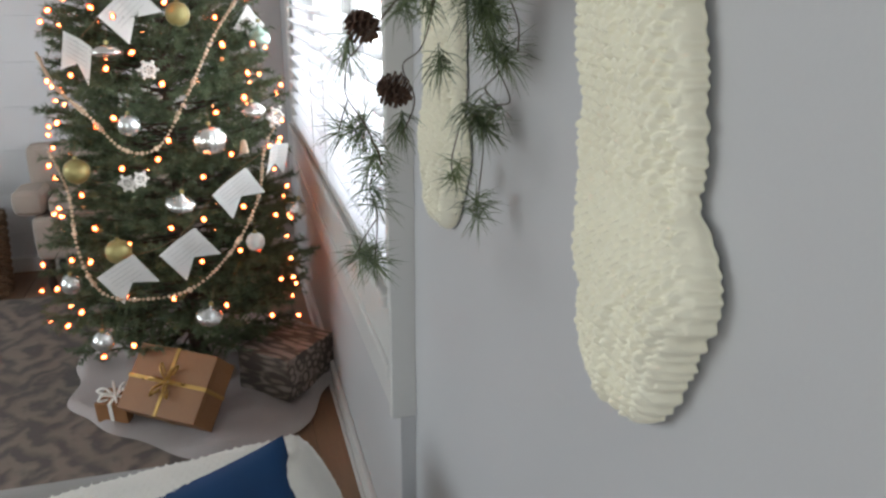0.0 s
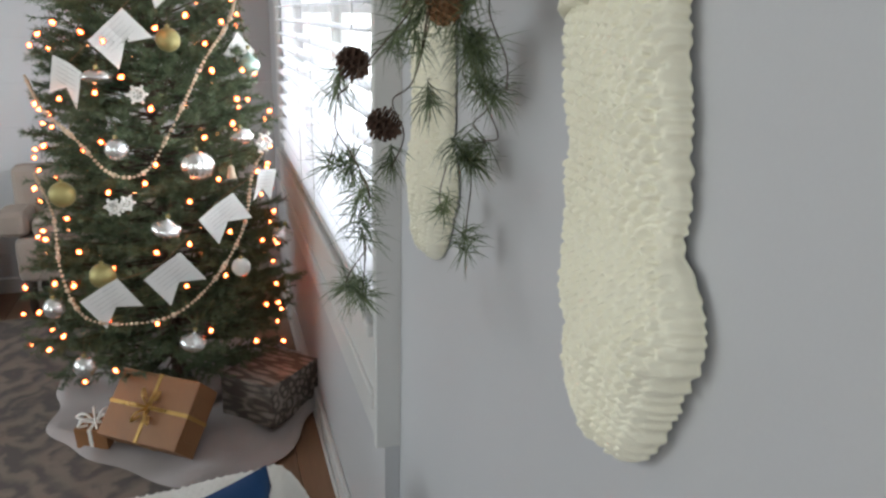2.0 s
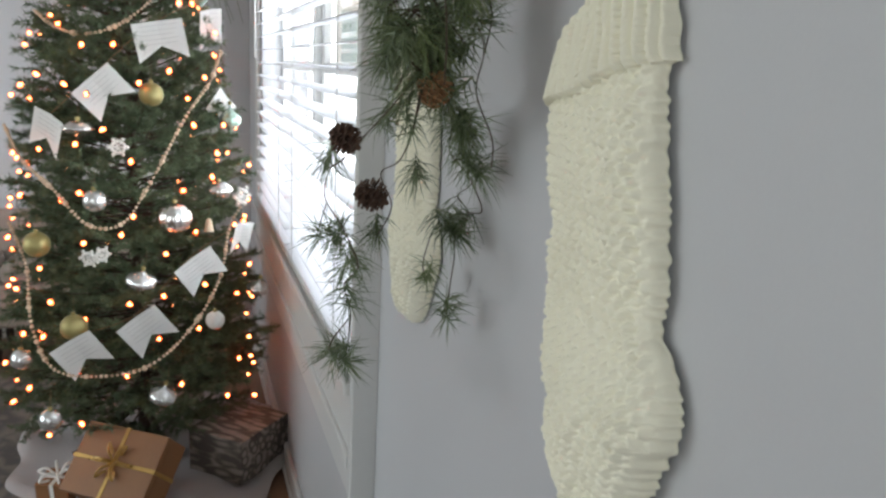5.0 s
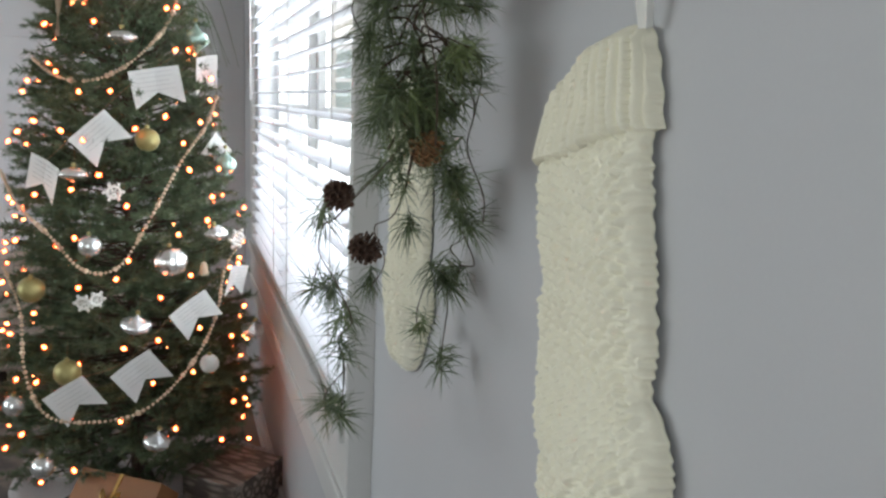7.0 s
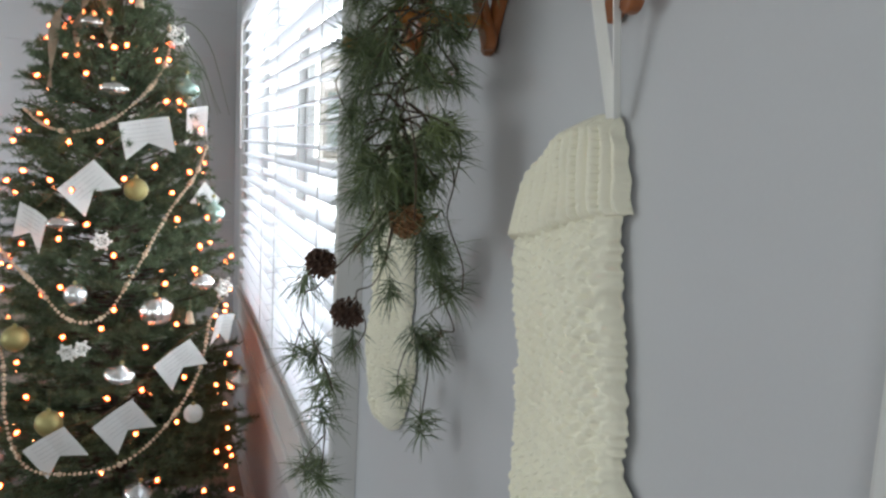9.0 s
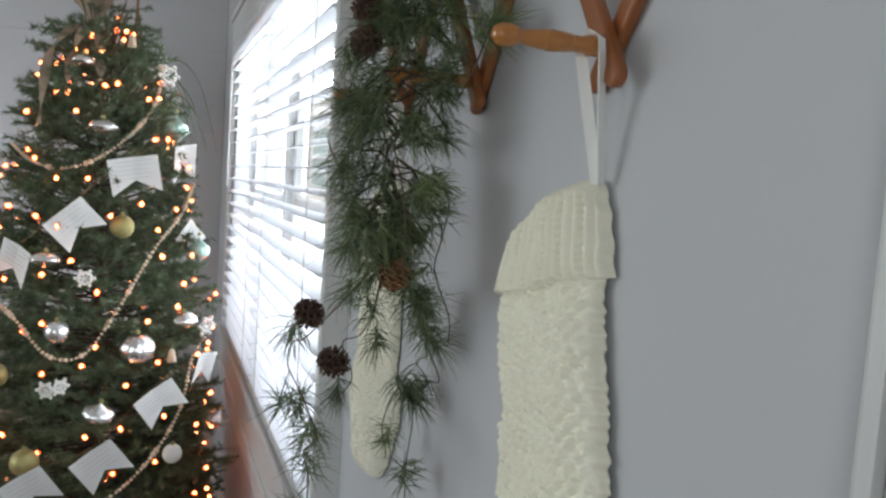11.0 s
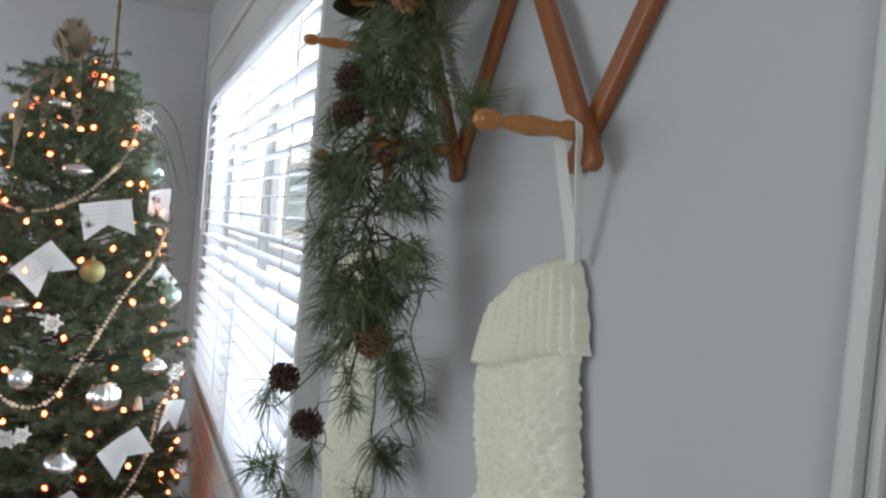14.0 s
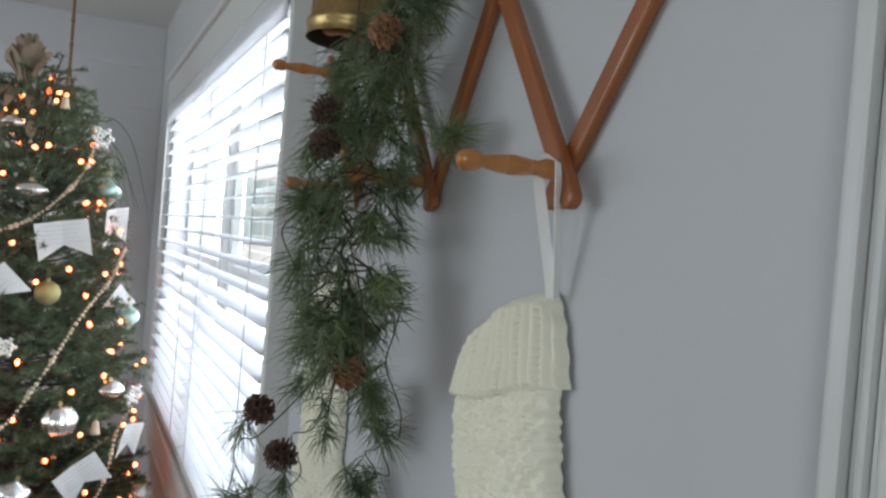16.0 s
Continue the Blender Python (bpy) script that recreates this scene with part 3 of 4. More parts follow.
def stocking_cuff():
    """The turned-down ribbed cuff: its top slopes away from the corner by which it hangs."""
    rows, cols = 170, 330
    u = np.linspace(0, 1, cols)[None, :]
    v = np.linspace(0, 1, rows)[:, None]
    # u is 0 at the near seam and 1 at the far edge
    top_y, top_z = 0.556 + 0.142 * u, 1.443 - 0.024 * u - 0.068 * u ** 2.2 + 0.001 * np.sin(u * 21)
    low_y, low_z = 0.537 + 0.181 * u, 1.362 - 0.046 * u ** 0.9 + 0.003 * np.sin(u * 9) + 0.0007 * np.sin(u * 60)
    vv = v ** 0.9
    Y, Z = top_y + (low_y - top_y) * vv, top_z + (low_z - top_z) * vv
    near = np.exp(-(u / 0.07))
    Y, Z = Y + near * (0.0016 * np.sin(v * 17)), Z - near * 0.016 * (1 - v) ** 3
    side = (1 - np.abs(2 * u - 1) ** 3.2) ** 0.55
    lip = np.clip((v + 0.02) / 0.12, 0, 1) ** 0.5 * (0.78 + 0.22 * np.clip((1 - v) / 0.07, 0, 1) ** 0.5)
    X = -0.0065 - (0.028 + 0.004 * vv) * side * lip
    ph = (u ** 0.78 + 0.008 * np.sin(v * 5)) * 15.0
    rib = np.abs(np.sin(np.pi * ph)) ** 0.6
    fp = np.abs(ph - 2 * np.round(ph / 2))
    hole = np.exp(-(fp / 0.22) ** 2) * np.clip(np.sin(2 * np.pi * v * 12 + 1.7 * np.round(ph)), 0, 1) ** 2
    stit = 0.5 + 0.5 * np.sin(2 * np.pi * (v * 17 + np.abs(ph - np.floor(ph) - 0.5) * 1.2))
    d = 0.0100 * (rib - 0.6) + 0.0006 * stit * rib - 0.0100 * hole + 0.0018 * soft_noise(Y * 70, Z * 70, 6)
    X = np.minimum(X - d * lip * np.clip(side, 0.6, 1), -0.005)
    return cushion_mesh(X, Y, Z, -0.004)


def ribbon_loop():
    """A satin loop over the peg's root: two bands that meet in the cuff."""
    bm = bmesh.new()
    w = 0.0047
    top = [Vector((-0.0315, 0.5400, 1.534)), Vector((-0.0320, 0.5415, 1.5445)), Vector((-0.0335, 0.5510, 1.5490)), Vector((-0.0355, 0.5605, 1.5440)), Vector((-0.0365, 0.5620, 1.534))]
    low_a, low_b = Vector((-0.012, 0.557, 1.434)), Vector((-0.014, 0.560, 1.434))
    for path in ([low_a.lerp(top[0], k / 8) for k in range(8)] + top[:3], top[2:] + [top[4].lerp(low_b, k / 8) for k in range(1, 9)]):
        rings = []
        for i, p in enumerate(path):
            d = (path[min(i + 1, len(path) - 1)] - path[max(i - 1, 0)]).normalized()
            side = Vector((-1, 0.0, 0.0)) - d * Vector((-1, 0.0, 0.0)).dot(d)
            side = (side.normalized() * 0.75 + d.cross(side).normalized() * 0.35).normalized() * w
            nrm = d.cross(side).normalized() * 0.0004
            rings.append([bm.verts.new(p + side + nrm), bm.verts.new(p - side + nrm), bm.verts.new(p - side - nrm), bm.verts.new(p + side - nrm)])
        for a, b in zip(rings, rings[1:]):
            for k in range(4):
                bm.faces.new((a[k], a[(k + 1) % 4], b[(k + 1) % 4], b[k]))
    bmesh.ops.recalc_face_normals(bm, faces=bm.faces[:])
    return bm


stocking = thing("christmas_stocking", (0, 0, 0), "cream chunky-knit christmas stocking hanging from a peg", "stocking", "stockings on the rack")
lv, lf = stocking_leg()
mesh_object("leg", lv, lf, M_KNIT, stocking, "cream moss-stitch knitted leg and foot", True)
cv, cf = stocking_cuff()
mesh_object("cuff", cv, cf, M_KNIT, stocking, "turned-down ribbed cuff", True)
part("hanging_loop", ribbon_loop(), M_RIBBON, stocking, "white satin ribbon loop")
copy_thing(stocking, pose(0.003, 1.060, 1.528, 7) @ pose(0, -0.556, -1.54))

# ---- the pine garland ----
garland = thing("pine_garland", (-0.09, 0.86, 1.75), "artificial pine garland trailing down from the peg rack", "garland")
G, W = Gather(), Gather()
g0 = Vector((-0.09, 0.86, 1.75))


def tuft(g, at, way, count, length, spread, width=0.0006):
    """A spray of long needles that fans out round its twig."""
    way = Vector(way).normalized()
    for _ in range(count):
        d = Vector((random.gauss(0, 1), random.gauss(0, 1), random.gauss(0, 1))).normalized()
        v = (way + d * spread * random.uniform(0.5, 1.15)).normalized()
        b = at - way * random.uniform(0, 0.03)
        ln = length * random.uniform(0.65, 1.1)
        mid = b + v * ln * 0.55
        tip = b + v * ln + Vector((0, 0, -0.006 * random.random()))
        g.needle(b, tip, width)
    return mid


def spray(g, at, way, count, length, fan=1.0, stem=0.02, width=0.00062):
    """A bunch of long needles that fan out from the end of a twig and droop."""
    way = Vector(way).normalized()
    a = way.cross(Vector((0.3, 0.2, 0.93))).normalized()
    c = way.cross(a)
    for _ in range(count):
        th = radians(random.uniform(8, 72)) * fan
        ph = random.uniform(0, 2 * math.pi)
        b = at - way * stem * random.random()
        v1 = way * math.cos(th) + (a * math.cos(ph) + c * math.sin(ph)) * math.sin(th)
        l2 = length * random.uniform(0.6, 1.12)
        v2 = (v1 + Vector((random.gauss(0, 0.16), random.gauss(0, 0.16), -0.30 + random.gauss(0, 0.2))) + way * 0.15).normalized()
        m, e = b + v1 * l2 * 0.5, b + v1 * l2 * 0.5 + v2 * l2 * 0.5
        p = v1.cross(Vector((random.random() - 0.5, random.random() - 0.5, random.random() - 0.5))).normalized() * width
        q = v1.cross(p).normalized() * width
        o = len(g.v)
        g.v += [b + p, b - p * 0.5 + q, b - p * 0.5 - q, m + p, m - p * 0.5 + q, m - p * 0.5 - q, e]
        g.f += [(o, o + 1, o + 4, o + 3), (o + 1, o + 2, o + 5, o + 4), (o + 2, o, o + 3, o + 5), (o + 3, o + 4, o + 6), (o + 4, o + 5, o + 6), (o + 5, o + 3, o + 6)]


# the thick hanging body: twigs leave the core and end in drooping sprays
F = Gather()
spine = smooth_line([(-0.065, 0.77, 1.83), (-0.078, 0.78, 1.70), (-0.095, 0.81, 1.62), (-0.108, 0.80, 1.54), (-0.102, 0.82, 1.46), (-0.107, 0.80, 1.39), (-0.115, 0.79, 1.335)], 8)
W.add(tube([p - g0 + Vector((0.006 * math.sin(k * 1.3), 0.02 + 0.006 * math.cos(k * 0.9), 0)) for k, p in enumerate(spine)], 0.0016, 6))
across, deep = Vector((0.96, -0.29, 0)), Vector((0.29, 0.96, 0))
for i in range(150):
    f = (i + random.random()) / 150
    p = spine[min(len(spine) - 1, int(f * len(spine)))]
    half = float(np.interp(p.z, (1.33, 1.42, 1.5, 1.6, 1.72), (0.040, 0.056, 0.062, 0.058, 0.042)))
    side = random.uniform(-1, 1)
    out = across * side * half + deep * random.uniform(-0.045, 0.05) + Vector((0, 0, random.uniform(-0.05, 0.02)))
    tip = p + out
    tip.x = min(tip.x, -0.022)
    way = across * (side * 0.75 + random.gauss(0, 0.35)) + deep * random.gauss(-0.15, 0.5) + Vector((0, 0, random.gauss(-0.65, 0.5)))
    W.add(tube([p - g0, (p + tip) / 2 - g0 + Vector((0, 0, 0.008)), tip - g0], 0.0011, 4))
    spray(F if i % (4 if p.z < 1.5 else 9) == 1 else G, tip - g0, way, random.randint(36, 58), random.uniform(0.032, 0.052), random.uniform(0.9, 1.6), 0.03, 0.00047)
# sprays that hang free, each on its wire
FREE = [
    ((-0.108, 0.865, 1.672), (0, 0, -1), 64, 0.050, 0.7), ((-0.112, 0.870, 1.655), (-0.4, 0.1, -0.9), 40, 0.048, 0.7), ((-0.095, 0.830, 1.662), (0.3, 0, -1), 56, 0.050, 0.8), ((-0.105, 0.850, 1.640), (0, 0, -1), 50, 0.046, 0.9),
    ((-0.191, 0.884, 1.245), (-0.25, 0.2, -1), 46, 0.042, 0.8), ((-0.200, 0.900, 1.160), (-0.7, 0.2, -0.15), 60, 0.040, 1.5),
    ((-0.180, 0.880, 1.155), (-0.2, 0, -1), 36, 0.040, 1.0), ((-0.172, 0.830, 1.140), (0.2, -0.2, -1), 36, 0.036, 1.0),
    ((-0.168, 0.910, 1.105), (-0.2, 0.2, -1), 34, 0.036, 1.0), ((-0.160, 0.910, 1.070), (0.1, 0, -0.8), 52, 0.040, 1.7),
    ((-0.175, 0.960, 0.995), (-0.8, 0.2, -0.35), 56, 0.042, 1.3), ((-0.166, 0.868, 1.015), (0.6, -0.2, -0.4), 60, 0.042, 1.5),
    ((-0.112, 0.978, 1.140), (0, 0, -1), 44, 0.040, 0.8), ((-0.130, 0.890, 1.282), (-0.2, 0, -1), 40, 0.040, 1.1),
    ((-0.082, 0.914, 1.222), (0.1, 0, -1), 44, 0.036, 1.1), ((-0.050, 0.854, 1.283), (0.3, -0.2, -0.7), 76, 0.048, 1.1),
    ((-0.060, 0.850, 1.290), (-0.7, 0.1, -0.5), 50, 0.046, 1.0), ((-0.032, 0.862, 1.240), (0.3, -0.3, -0.8), 70, 0.042, 1.5),
    ((-0.036, 0.905, 1.165), (0.5, -0.2, -0.5), 70, 0.044, 1.2), ((-0.036, 0.905, 1.165), (-0.7, 0.2, -0.5), 46, 0.040, 1.1),
    ((-0.042, 0.890, 1.052), (0.1, -0.1, -1), 56, 0.036, 1.6), ((-0.155, 0.840, 1.428), (-0.2, 0, -1), 56, 0.046, 0.9),
    ((-0.135, 0.870, 1.350), (-0.5, 0.2, -0.6), 50, 0.042, 1.1), ((-0.150, 0.860, 1.500), (-0.7, 0.1, -0.4), 60, 0.050, 1.0)]
FREE += [((-0.030, 0.835, 1.238), (0.2, -0.9, -0.35), 46, 0.046, 0.9), ((-0.036, 0.885, 1.160), (0.25, -0.9, -0.2), 40, 0.044, 0.8), ((-0.048, 0.835, 1.285), (0.2, -0.9, -0.3), 40, 0.046, 0.8)]
PALE = [((-0.055, 0.945, 1.085), (-0.3, 0, -1), 46, 0.034, 1.3), ((-0.045, 0.705, 1.582), (0.35, -0.5, 0.35), 90, 0.042, 1.1), ((-0.070, 0.755, 1.595), (0.1, -0.3, -0.3), 60, 0.046, 1.3)]
for rows_, g_ in ((FREE, G), (PALE, F)):
    for at, way, n, ln, fan in rows_:
        spray(g_, Vector(at) - g0, way, int(n * 1.35), ln * 1.12, min(1.9, fan * 1.25), 0.03, 0.00052)
WIRES = [
    [(-0.115, 0.80, 1.345), (-0.150, 0.797, 1.305), (-0.175, 0.800, 1.277), (-0.190, 0.822, 1.253), (-0.191, 0.882, 1.235), (-0.185, 0.938, 1.196), (-0.180, 0.861, 1.178), (-0.177, 0.826, 1.165), (-0.170, 0.822, 1.141), (-0.165, 0.915, 1.095), (-0.160, 0.900, 1.067), (-0.166, 0.887, 1.013)],
    [(-0.184, 0.930, 1.192), (-0.195, 0.905, 1.175), (-0.200, 0.900, 1.160)],
    [(-0.160, 0.900, 1.060), (-0.172, 0.940, 1.020), (-0.175, 0.960, 0.995)],
    [(-0.110, 0.80, 1.335), (-0.118, 0.848, 1.256), (-0.125, 0.913, 1.228), (-0.120, 0.879, 1.195), (-0.112, 0.977, 1.139)],
    [(-0.090, 0.82, 1.34), (-0.060, 0.86, 1.29), (-0.045, 0.904, 1.254), (-0.030, 0.867, 1.226), (-0.025, 0.925, 1.199), (-0.020, 0.898, 1.183), (-0.033, 0.901, 1.156), (-0.035, 0.898, 1.126), (-0.040, 0.906, 1.05)],
    [(-0.030, 0.867, 1.226), (-0.022, 0.850, 1.195), (-0.020, 0.898, 1.183)],
    [(-0.050, 0.82, 1.44), (-0.040, 0.812, 1.406), (-0.040, 0.828, 1.363), (-0.038, 0.848, 1.325), (-0.030, 0.815, 1.279), (-0.028, 0.816, 1.248)],
    [(-0.060, 0.81, 1.40), (-0.045, 0.82, 1.38), (-0.040, 0.828, 1.363)],
    [(-0.055, 0.93, 1.15), (-0.055, 0.957, 1.109), (-0.055, 0.945, 1.085)],
    [(-0.150, 0.83, 1.54), (-0.150, 0.870, 1.496), (-0.160, 0.897, 1.470), (-0.158, 0.83, 1.430)],
    [(-0.120, 0.77, 1.46), (-0.122, 0.72, 1.41), (-0.120, 0.715, 1.37), (-0.115, 0.73, 1.335)],
    [(-0.11, 0.80, 1.80), (-0.125, 0.79, 1.72), (-0.120, 0.80, 1.64), (-0.13, 0.78, 1.57)],
    [(-0.09, 0.79, 1.60), (-0.06, 0.74, 1.59), (-0.045, 0.705, 1.582)],
    [(-0.06, 0.76, 1.51), (-0.07, 0.70, 1.53), (-0.085, 0.63, 1.56)]]
for w in WIRES:
    W.add(tube([p - g0 for p in smooth_line(w, 6)], 0.0008, 5))
G.make("needles", M_NEEDLE, garland, "dark green plastic pine needles")
F.make("needles", M_FRESH, garland, "lighter green plastic pine needles")
W.make("twig", M_BARK, garland, "thin brown wire twigs")


def pine_cone(at, way, length, radius, mat, label):
    """A cone of overlapping scales set in spirals."""
    g = Gather()
    rot = Vector((0, 0, -1)).rotation_difference(Vector(way).normalized()).to_matrix()
    n = 46
    for i in range(n):
        f = i / n
        z = -length * (0.06 + 0.9 * f)
        r = radius * (math.sin(math.pi * (0.13 + 0.80 * f)) ** 0.7) * random.uniform(0.9, 1.12)
        a = i * 2.39996
        o, s, u = Vector((math.cos(a), math.sin(a), 0)), Vector((-math.sin(a), math.cos(a), 0)), Vector((0, 0, -1))
        w = 0.0052 * (0.6 + 0.7 * math.sin(math.pi * f)) * length / 0.04
        root = Vector((0, 0, z)) + o * r * 0.2
        tip = Vector((0, 0, z)) + o * r - u * length * 0.03
        vs = [root + s * w * 0.5, root - s * w * 0.5, tip - s * w, tip + o * 0.0015 + u * 0.003, tip + s * w,
              root + s * w * 0.4 + u * 0.002, root - s * w * 0.4 + u * 0.002, tip - s * w * 0.8 + u * 0.0025, tip + s * w * 0.8 + u * 0.0025]
        fs = [(0, 1, 2, 3, 4), (5, 8, 3, 7, 6), (1, 6, 7, 2), (0, 4, 8, 5), (2, 7, 3), (4, 3, 8)]
        g.add(([rot @ v for v in vs], fs))
    g.add(([rot @ Vector(v) for v in lathe([(0.002, 0.002), (radius * 0.45, -length * 0.25), (radius * 0.4, -length * 0.6), (0.003, -length * 0.95)], 10)[0]], lathe([(0.002, 0.002), (radius * 0.45, -length * 0.25), (radius * 0.4, -length * 0.6), (0.003, -length * 0.95)], 10)[1]))
    ob = g.make("pine_cone", mat)
    ob.location = at
    return tagged(ob, label, "pine cone", "cones in the garland")


pine_cone((-0.163, 0.862, 1.262), (-0.75, 0.3, 0.55), 0.036, 0.0165, M_CONE, "small dark brown pine cone on a garland wire")
pine_cone((-0.112, 0.930, 1.190), (-0.85, 0.3, 0.40), 0.042, 0.0190, M_CONE, "small dark brown pine cone on a garland wire")
pine_cone((-0.100, 0.785, 1.345), (-0.3, 0.1, -0.9), 0.036, 0.0170, M_CONE2, "tan pine cone tucked into the pine garland")
pine_cone((-0.136, 0.795, 1.610), (-0.6, 0.1, -0.5), 0.034, 0.0145, M_CONE, "small dark brown pine cone in the garland")
pine_cone((-0.135, 0.797, 1.575), (-0.6, -0.1, -0.5), 0.036, 0.0155, M_CONE, "small dark brown pine cone in the garland")
pine_cone((-0.098, 0.748, 1.690), (-0.6, 0.0, -0.6), 0.034, 0.0165, M_CONE2, "tan pine cone tucked into the pine garland")

# ---- the bell ----
bell = thing("brass_bell", (-0.088, 0.918, 1.706), "aged brass bell hanging among the pine garland", "bell")
BS = 1.22
outer = [(0.012, 0.098), (0.026, 0.094), (0.036, 0.084), (0.040, 0.066), (0.0415, 0.040), (0.0425, 0.020), (0.0455, 0.016), (0.0455, 0.011), (0.0435, 0.008), (0.0450, 0.002), (0.0455, 0.0)]
bv, bf = lathe([(r * BS, h * BS) for r, h in outer], 36)
mesh_object("body", bv, bf[:-1], M_BRASS, bell, "dented aged brass bell body", True)
bv, bf = lathe([(r * BS, h * BS) for r, h in ((0.010, 0.094), (0.024, 0.090), (0.034, 0.080), (0.038, 0.062), (0.040, 0.036), (0.0435, 0.003), (0.0455, 0.0))], 36)
mesh_object("inside", bv, [tuple(reversed(f)) for f in bf[:-1]], M_BRASS_IN, bell, "dark hollow inside", True)
bv, bf = lathe([(0.004, 0.09), (0.004, 0.0), (0.009, -0.006), (0.0095, -0.03), (0.007, -0.035)], 14)
mesh_object("clapper", bv, bf, M_TWINE, bell, "wooden clapper", True)
bg = Gather()
bg.add(tube(smooth_line([(0, 0, 0.096), (0.012, 0, 0.125), (0.03, -0.01, 0.165), (0.055, -0.033, 0.02 + 0.0)], 6)[:13], 0.002, 6))
bg.make("twine", M_TWINE, bell, "jute twine")

# ---- the christmas tree ----
AX, AY = -0.50, 2.72
R_Z = [0.18, 0.25, 0.70, 1.15, 1.55, 1.74, 1.86, 1.93]
R_R = [0.40, 0.47, 0.41, 0.355, 0.245, 0.165, 0.07, 0.02]


def tree_radius(z):
    return float(np.interp(z, R_Z, R_R))


def on_tree(z, a, off=0.0):
    r = tree_radius(z) + off
    return Vector((AX + r * math.cos(a), AY + r * math.sin(a), z))


tree = thing("christmas_tree", (AX, AY, 0), "bushy dark green artificial christmas tree standing on a white skirt", "christmas tree")
T0 = Vector((AX, AY, 0))
tg = Gather()
tg.add(tube([Vector((0, 0, 0.02)), Vector((0, 0, 0.9)), Vector((0, 0, 1.88))], 0.022, 10, 0.25))
tg.make("trunk", M_BARK, tree, "brown tree trunk", True)
sg = Gather()
for k in range(4):
    a = k * math.pi / 2 + 0.4
    sg.add(tube([Vector((0.02 * math.cos(a), 0.02 * math.sin(a), 0.16)), Vector((0.15 * math.cos(a), 0.15 * math.sin(a), 0.07)), Vector((0.24 * math.cos(a), 0.24 * math.sin(a), 0.03))], 0.012, 6))
sg.make("stand", M_DARKWOOD, tree, "dark metal tree stand")
limb, crown = Gather(), Gather()
rt = random.Random(5)
z = 0.20
while z < 1.88:
    R = tree_radius(z)
    n = max(7, int(44 * R) + 5)
    for k in range(n):
        a = 2 * math.pi * (k + rt.random() * 0.8) / n
        rad = R * rt.uniform(0.74, 0.99)
        zz = z + rt.uniform(-0.04, 0.04)
        lift = rt.uniform(-0.02, 0.06) + 0.10 * (zz / 1.9)
        d = Vector((math.cos(a), math.sin(a), 0))
        p0 = Vector((0, 0, zz - lift * 0.6))
        p2 = d * rad + Vector((0, 0, zz + lift * 0.6))
        p1 = (p0 + p2) / 2 + Vector((0, 0, -0.02))
        pts = smooth_line([p0, p1, p2], 4)
        limb.add(tube(pts, 0.0035, 4, 0.5))
        side = d.cross(Vector((0, 0, 1)))
        tips = [(p2, (d + Vector((0, 0, 0.25))), 0.085)]
        m = 2 + int(rad / 0.10)
        for q in range(m):
            f = 0.45 + 0.52 * (q + 0.5) / m
            b = pts[min(len(pts) - 1, int(f * (len(pts) - 1)))]
            for s in (-1, 1):
                w = (d * rt.uniform(0.5, 0.9) + side * s * rt.uniform(0.5, 0.9) + Vector((0, 0, rt.uniform(-0.3, 0.35)))).normalized()
                tips.append((b + w * rt.uniform(0.05, 0.10), w, rt.uniform(0.07, 0.10)))
        for tip, w, ln in tips:
            w = Vector(w).normalized()
            base_pt = tip - w * ln
            # needles set round the shoot
            for j in range(50):
                f = rt.random()
                b = base_pt + w * ln * f
                e = Vector((rt.gauss(0, 1), rt.gauss(0, 1), rt.gauss(0, 1)))
                e = (e - w * e.dot(w)).normalized()
                v = (w * 0.75 + e).normalized() * rt.uniform(0.015, 0.026)
                crown.needle(b, b + v, 0.0016)
            limb.add(([base_pt, base_pt + e * 0.003, tip], [(0, 1, 2)]))
    z += 0.072 if z < 1.5 else 0.055
tagged(limb.make("twigwork", M_BARK, tree, "thin brown branch wires"), kind="stuff")
tagged(crown.make("crown", M_TREE, tree, "dense dark green needles"), kind="stuff")

# string of lights
lights = thing("string_lights", (AX, AY, 0.3), "string of small warm glowing lights wound round the tree", "string lights")
bulb_v, bulb_f = lathe([(0.0014, -0.007), (0.0038, -0.0045), (0.0050, 0.0), (0.0038, 0.0045), (0.0012, 0.007)], 8)
# wider shell that carries the bulb's halo; the core inside is the lamp
shell_v = [(x * 1.75, y * 1.75, h * 1.5) for x, y, h in bulb_v]
bulb_me = None
turns, count = 11.0, 210
wire_pts = []
for i in range(count):
    f = i / (count - 1)
    zz = 0.24 + 1.58 * f ** 1.12
    a = turns * 2 * math.pi * f ** 0.9 + rt.uniform(-0.12, 0.12)
    p = on_tree(zz + rt.uniform(-0.06, 0.06), a, rt.uniform(-0.05, 0.012))
    p.x = min(p.x, -0.14)
    wire_pts.append(p - Vector((AX, AY, 0.3)))
    if bulb_me is None:
        ob = mesh_object("bulb", shell_v, bulb_f, M_HALO, lights, "small warm bulb inside an amber halo shell", True)
        bulb_me = ob.data
        core = mesh_object("filament", bulb_v, bulb_f, M_BULB, ob, "", True)
        core_me = core.data
    else:
        ob = new("bulb", bulb_me)
        ob.parent = lights
        core = new("filament", core_me)
        core.parent = ob
    ob.matrix_local = Matrix.Translation(wire_pts[-1]) @ pose(0, 0, 0, rt.uniform(-70, 70), rt.uniform(-70, 70), 0)
wg = Gather()
inner = [Vector((p.x * 0.95, p.y * 0.95, p.z - 0.006)) for p in wire_pts]
wg.add(tube(inner, 0.0011, 4))
wg.make("wire", M_WIRE, lights, "dark green wire")


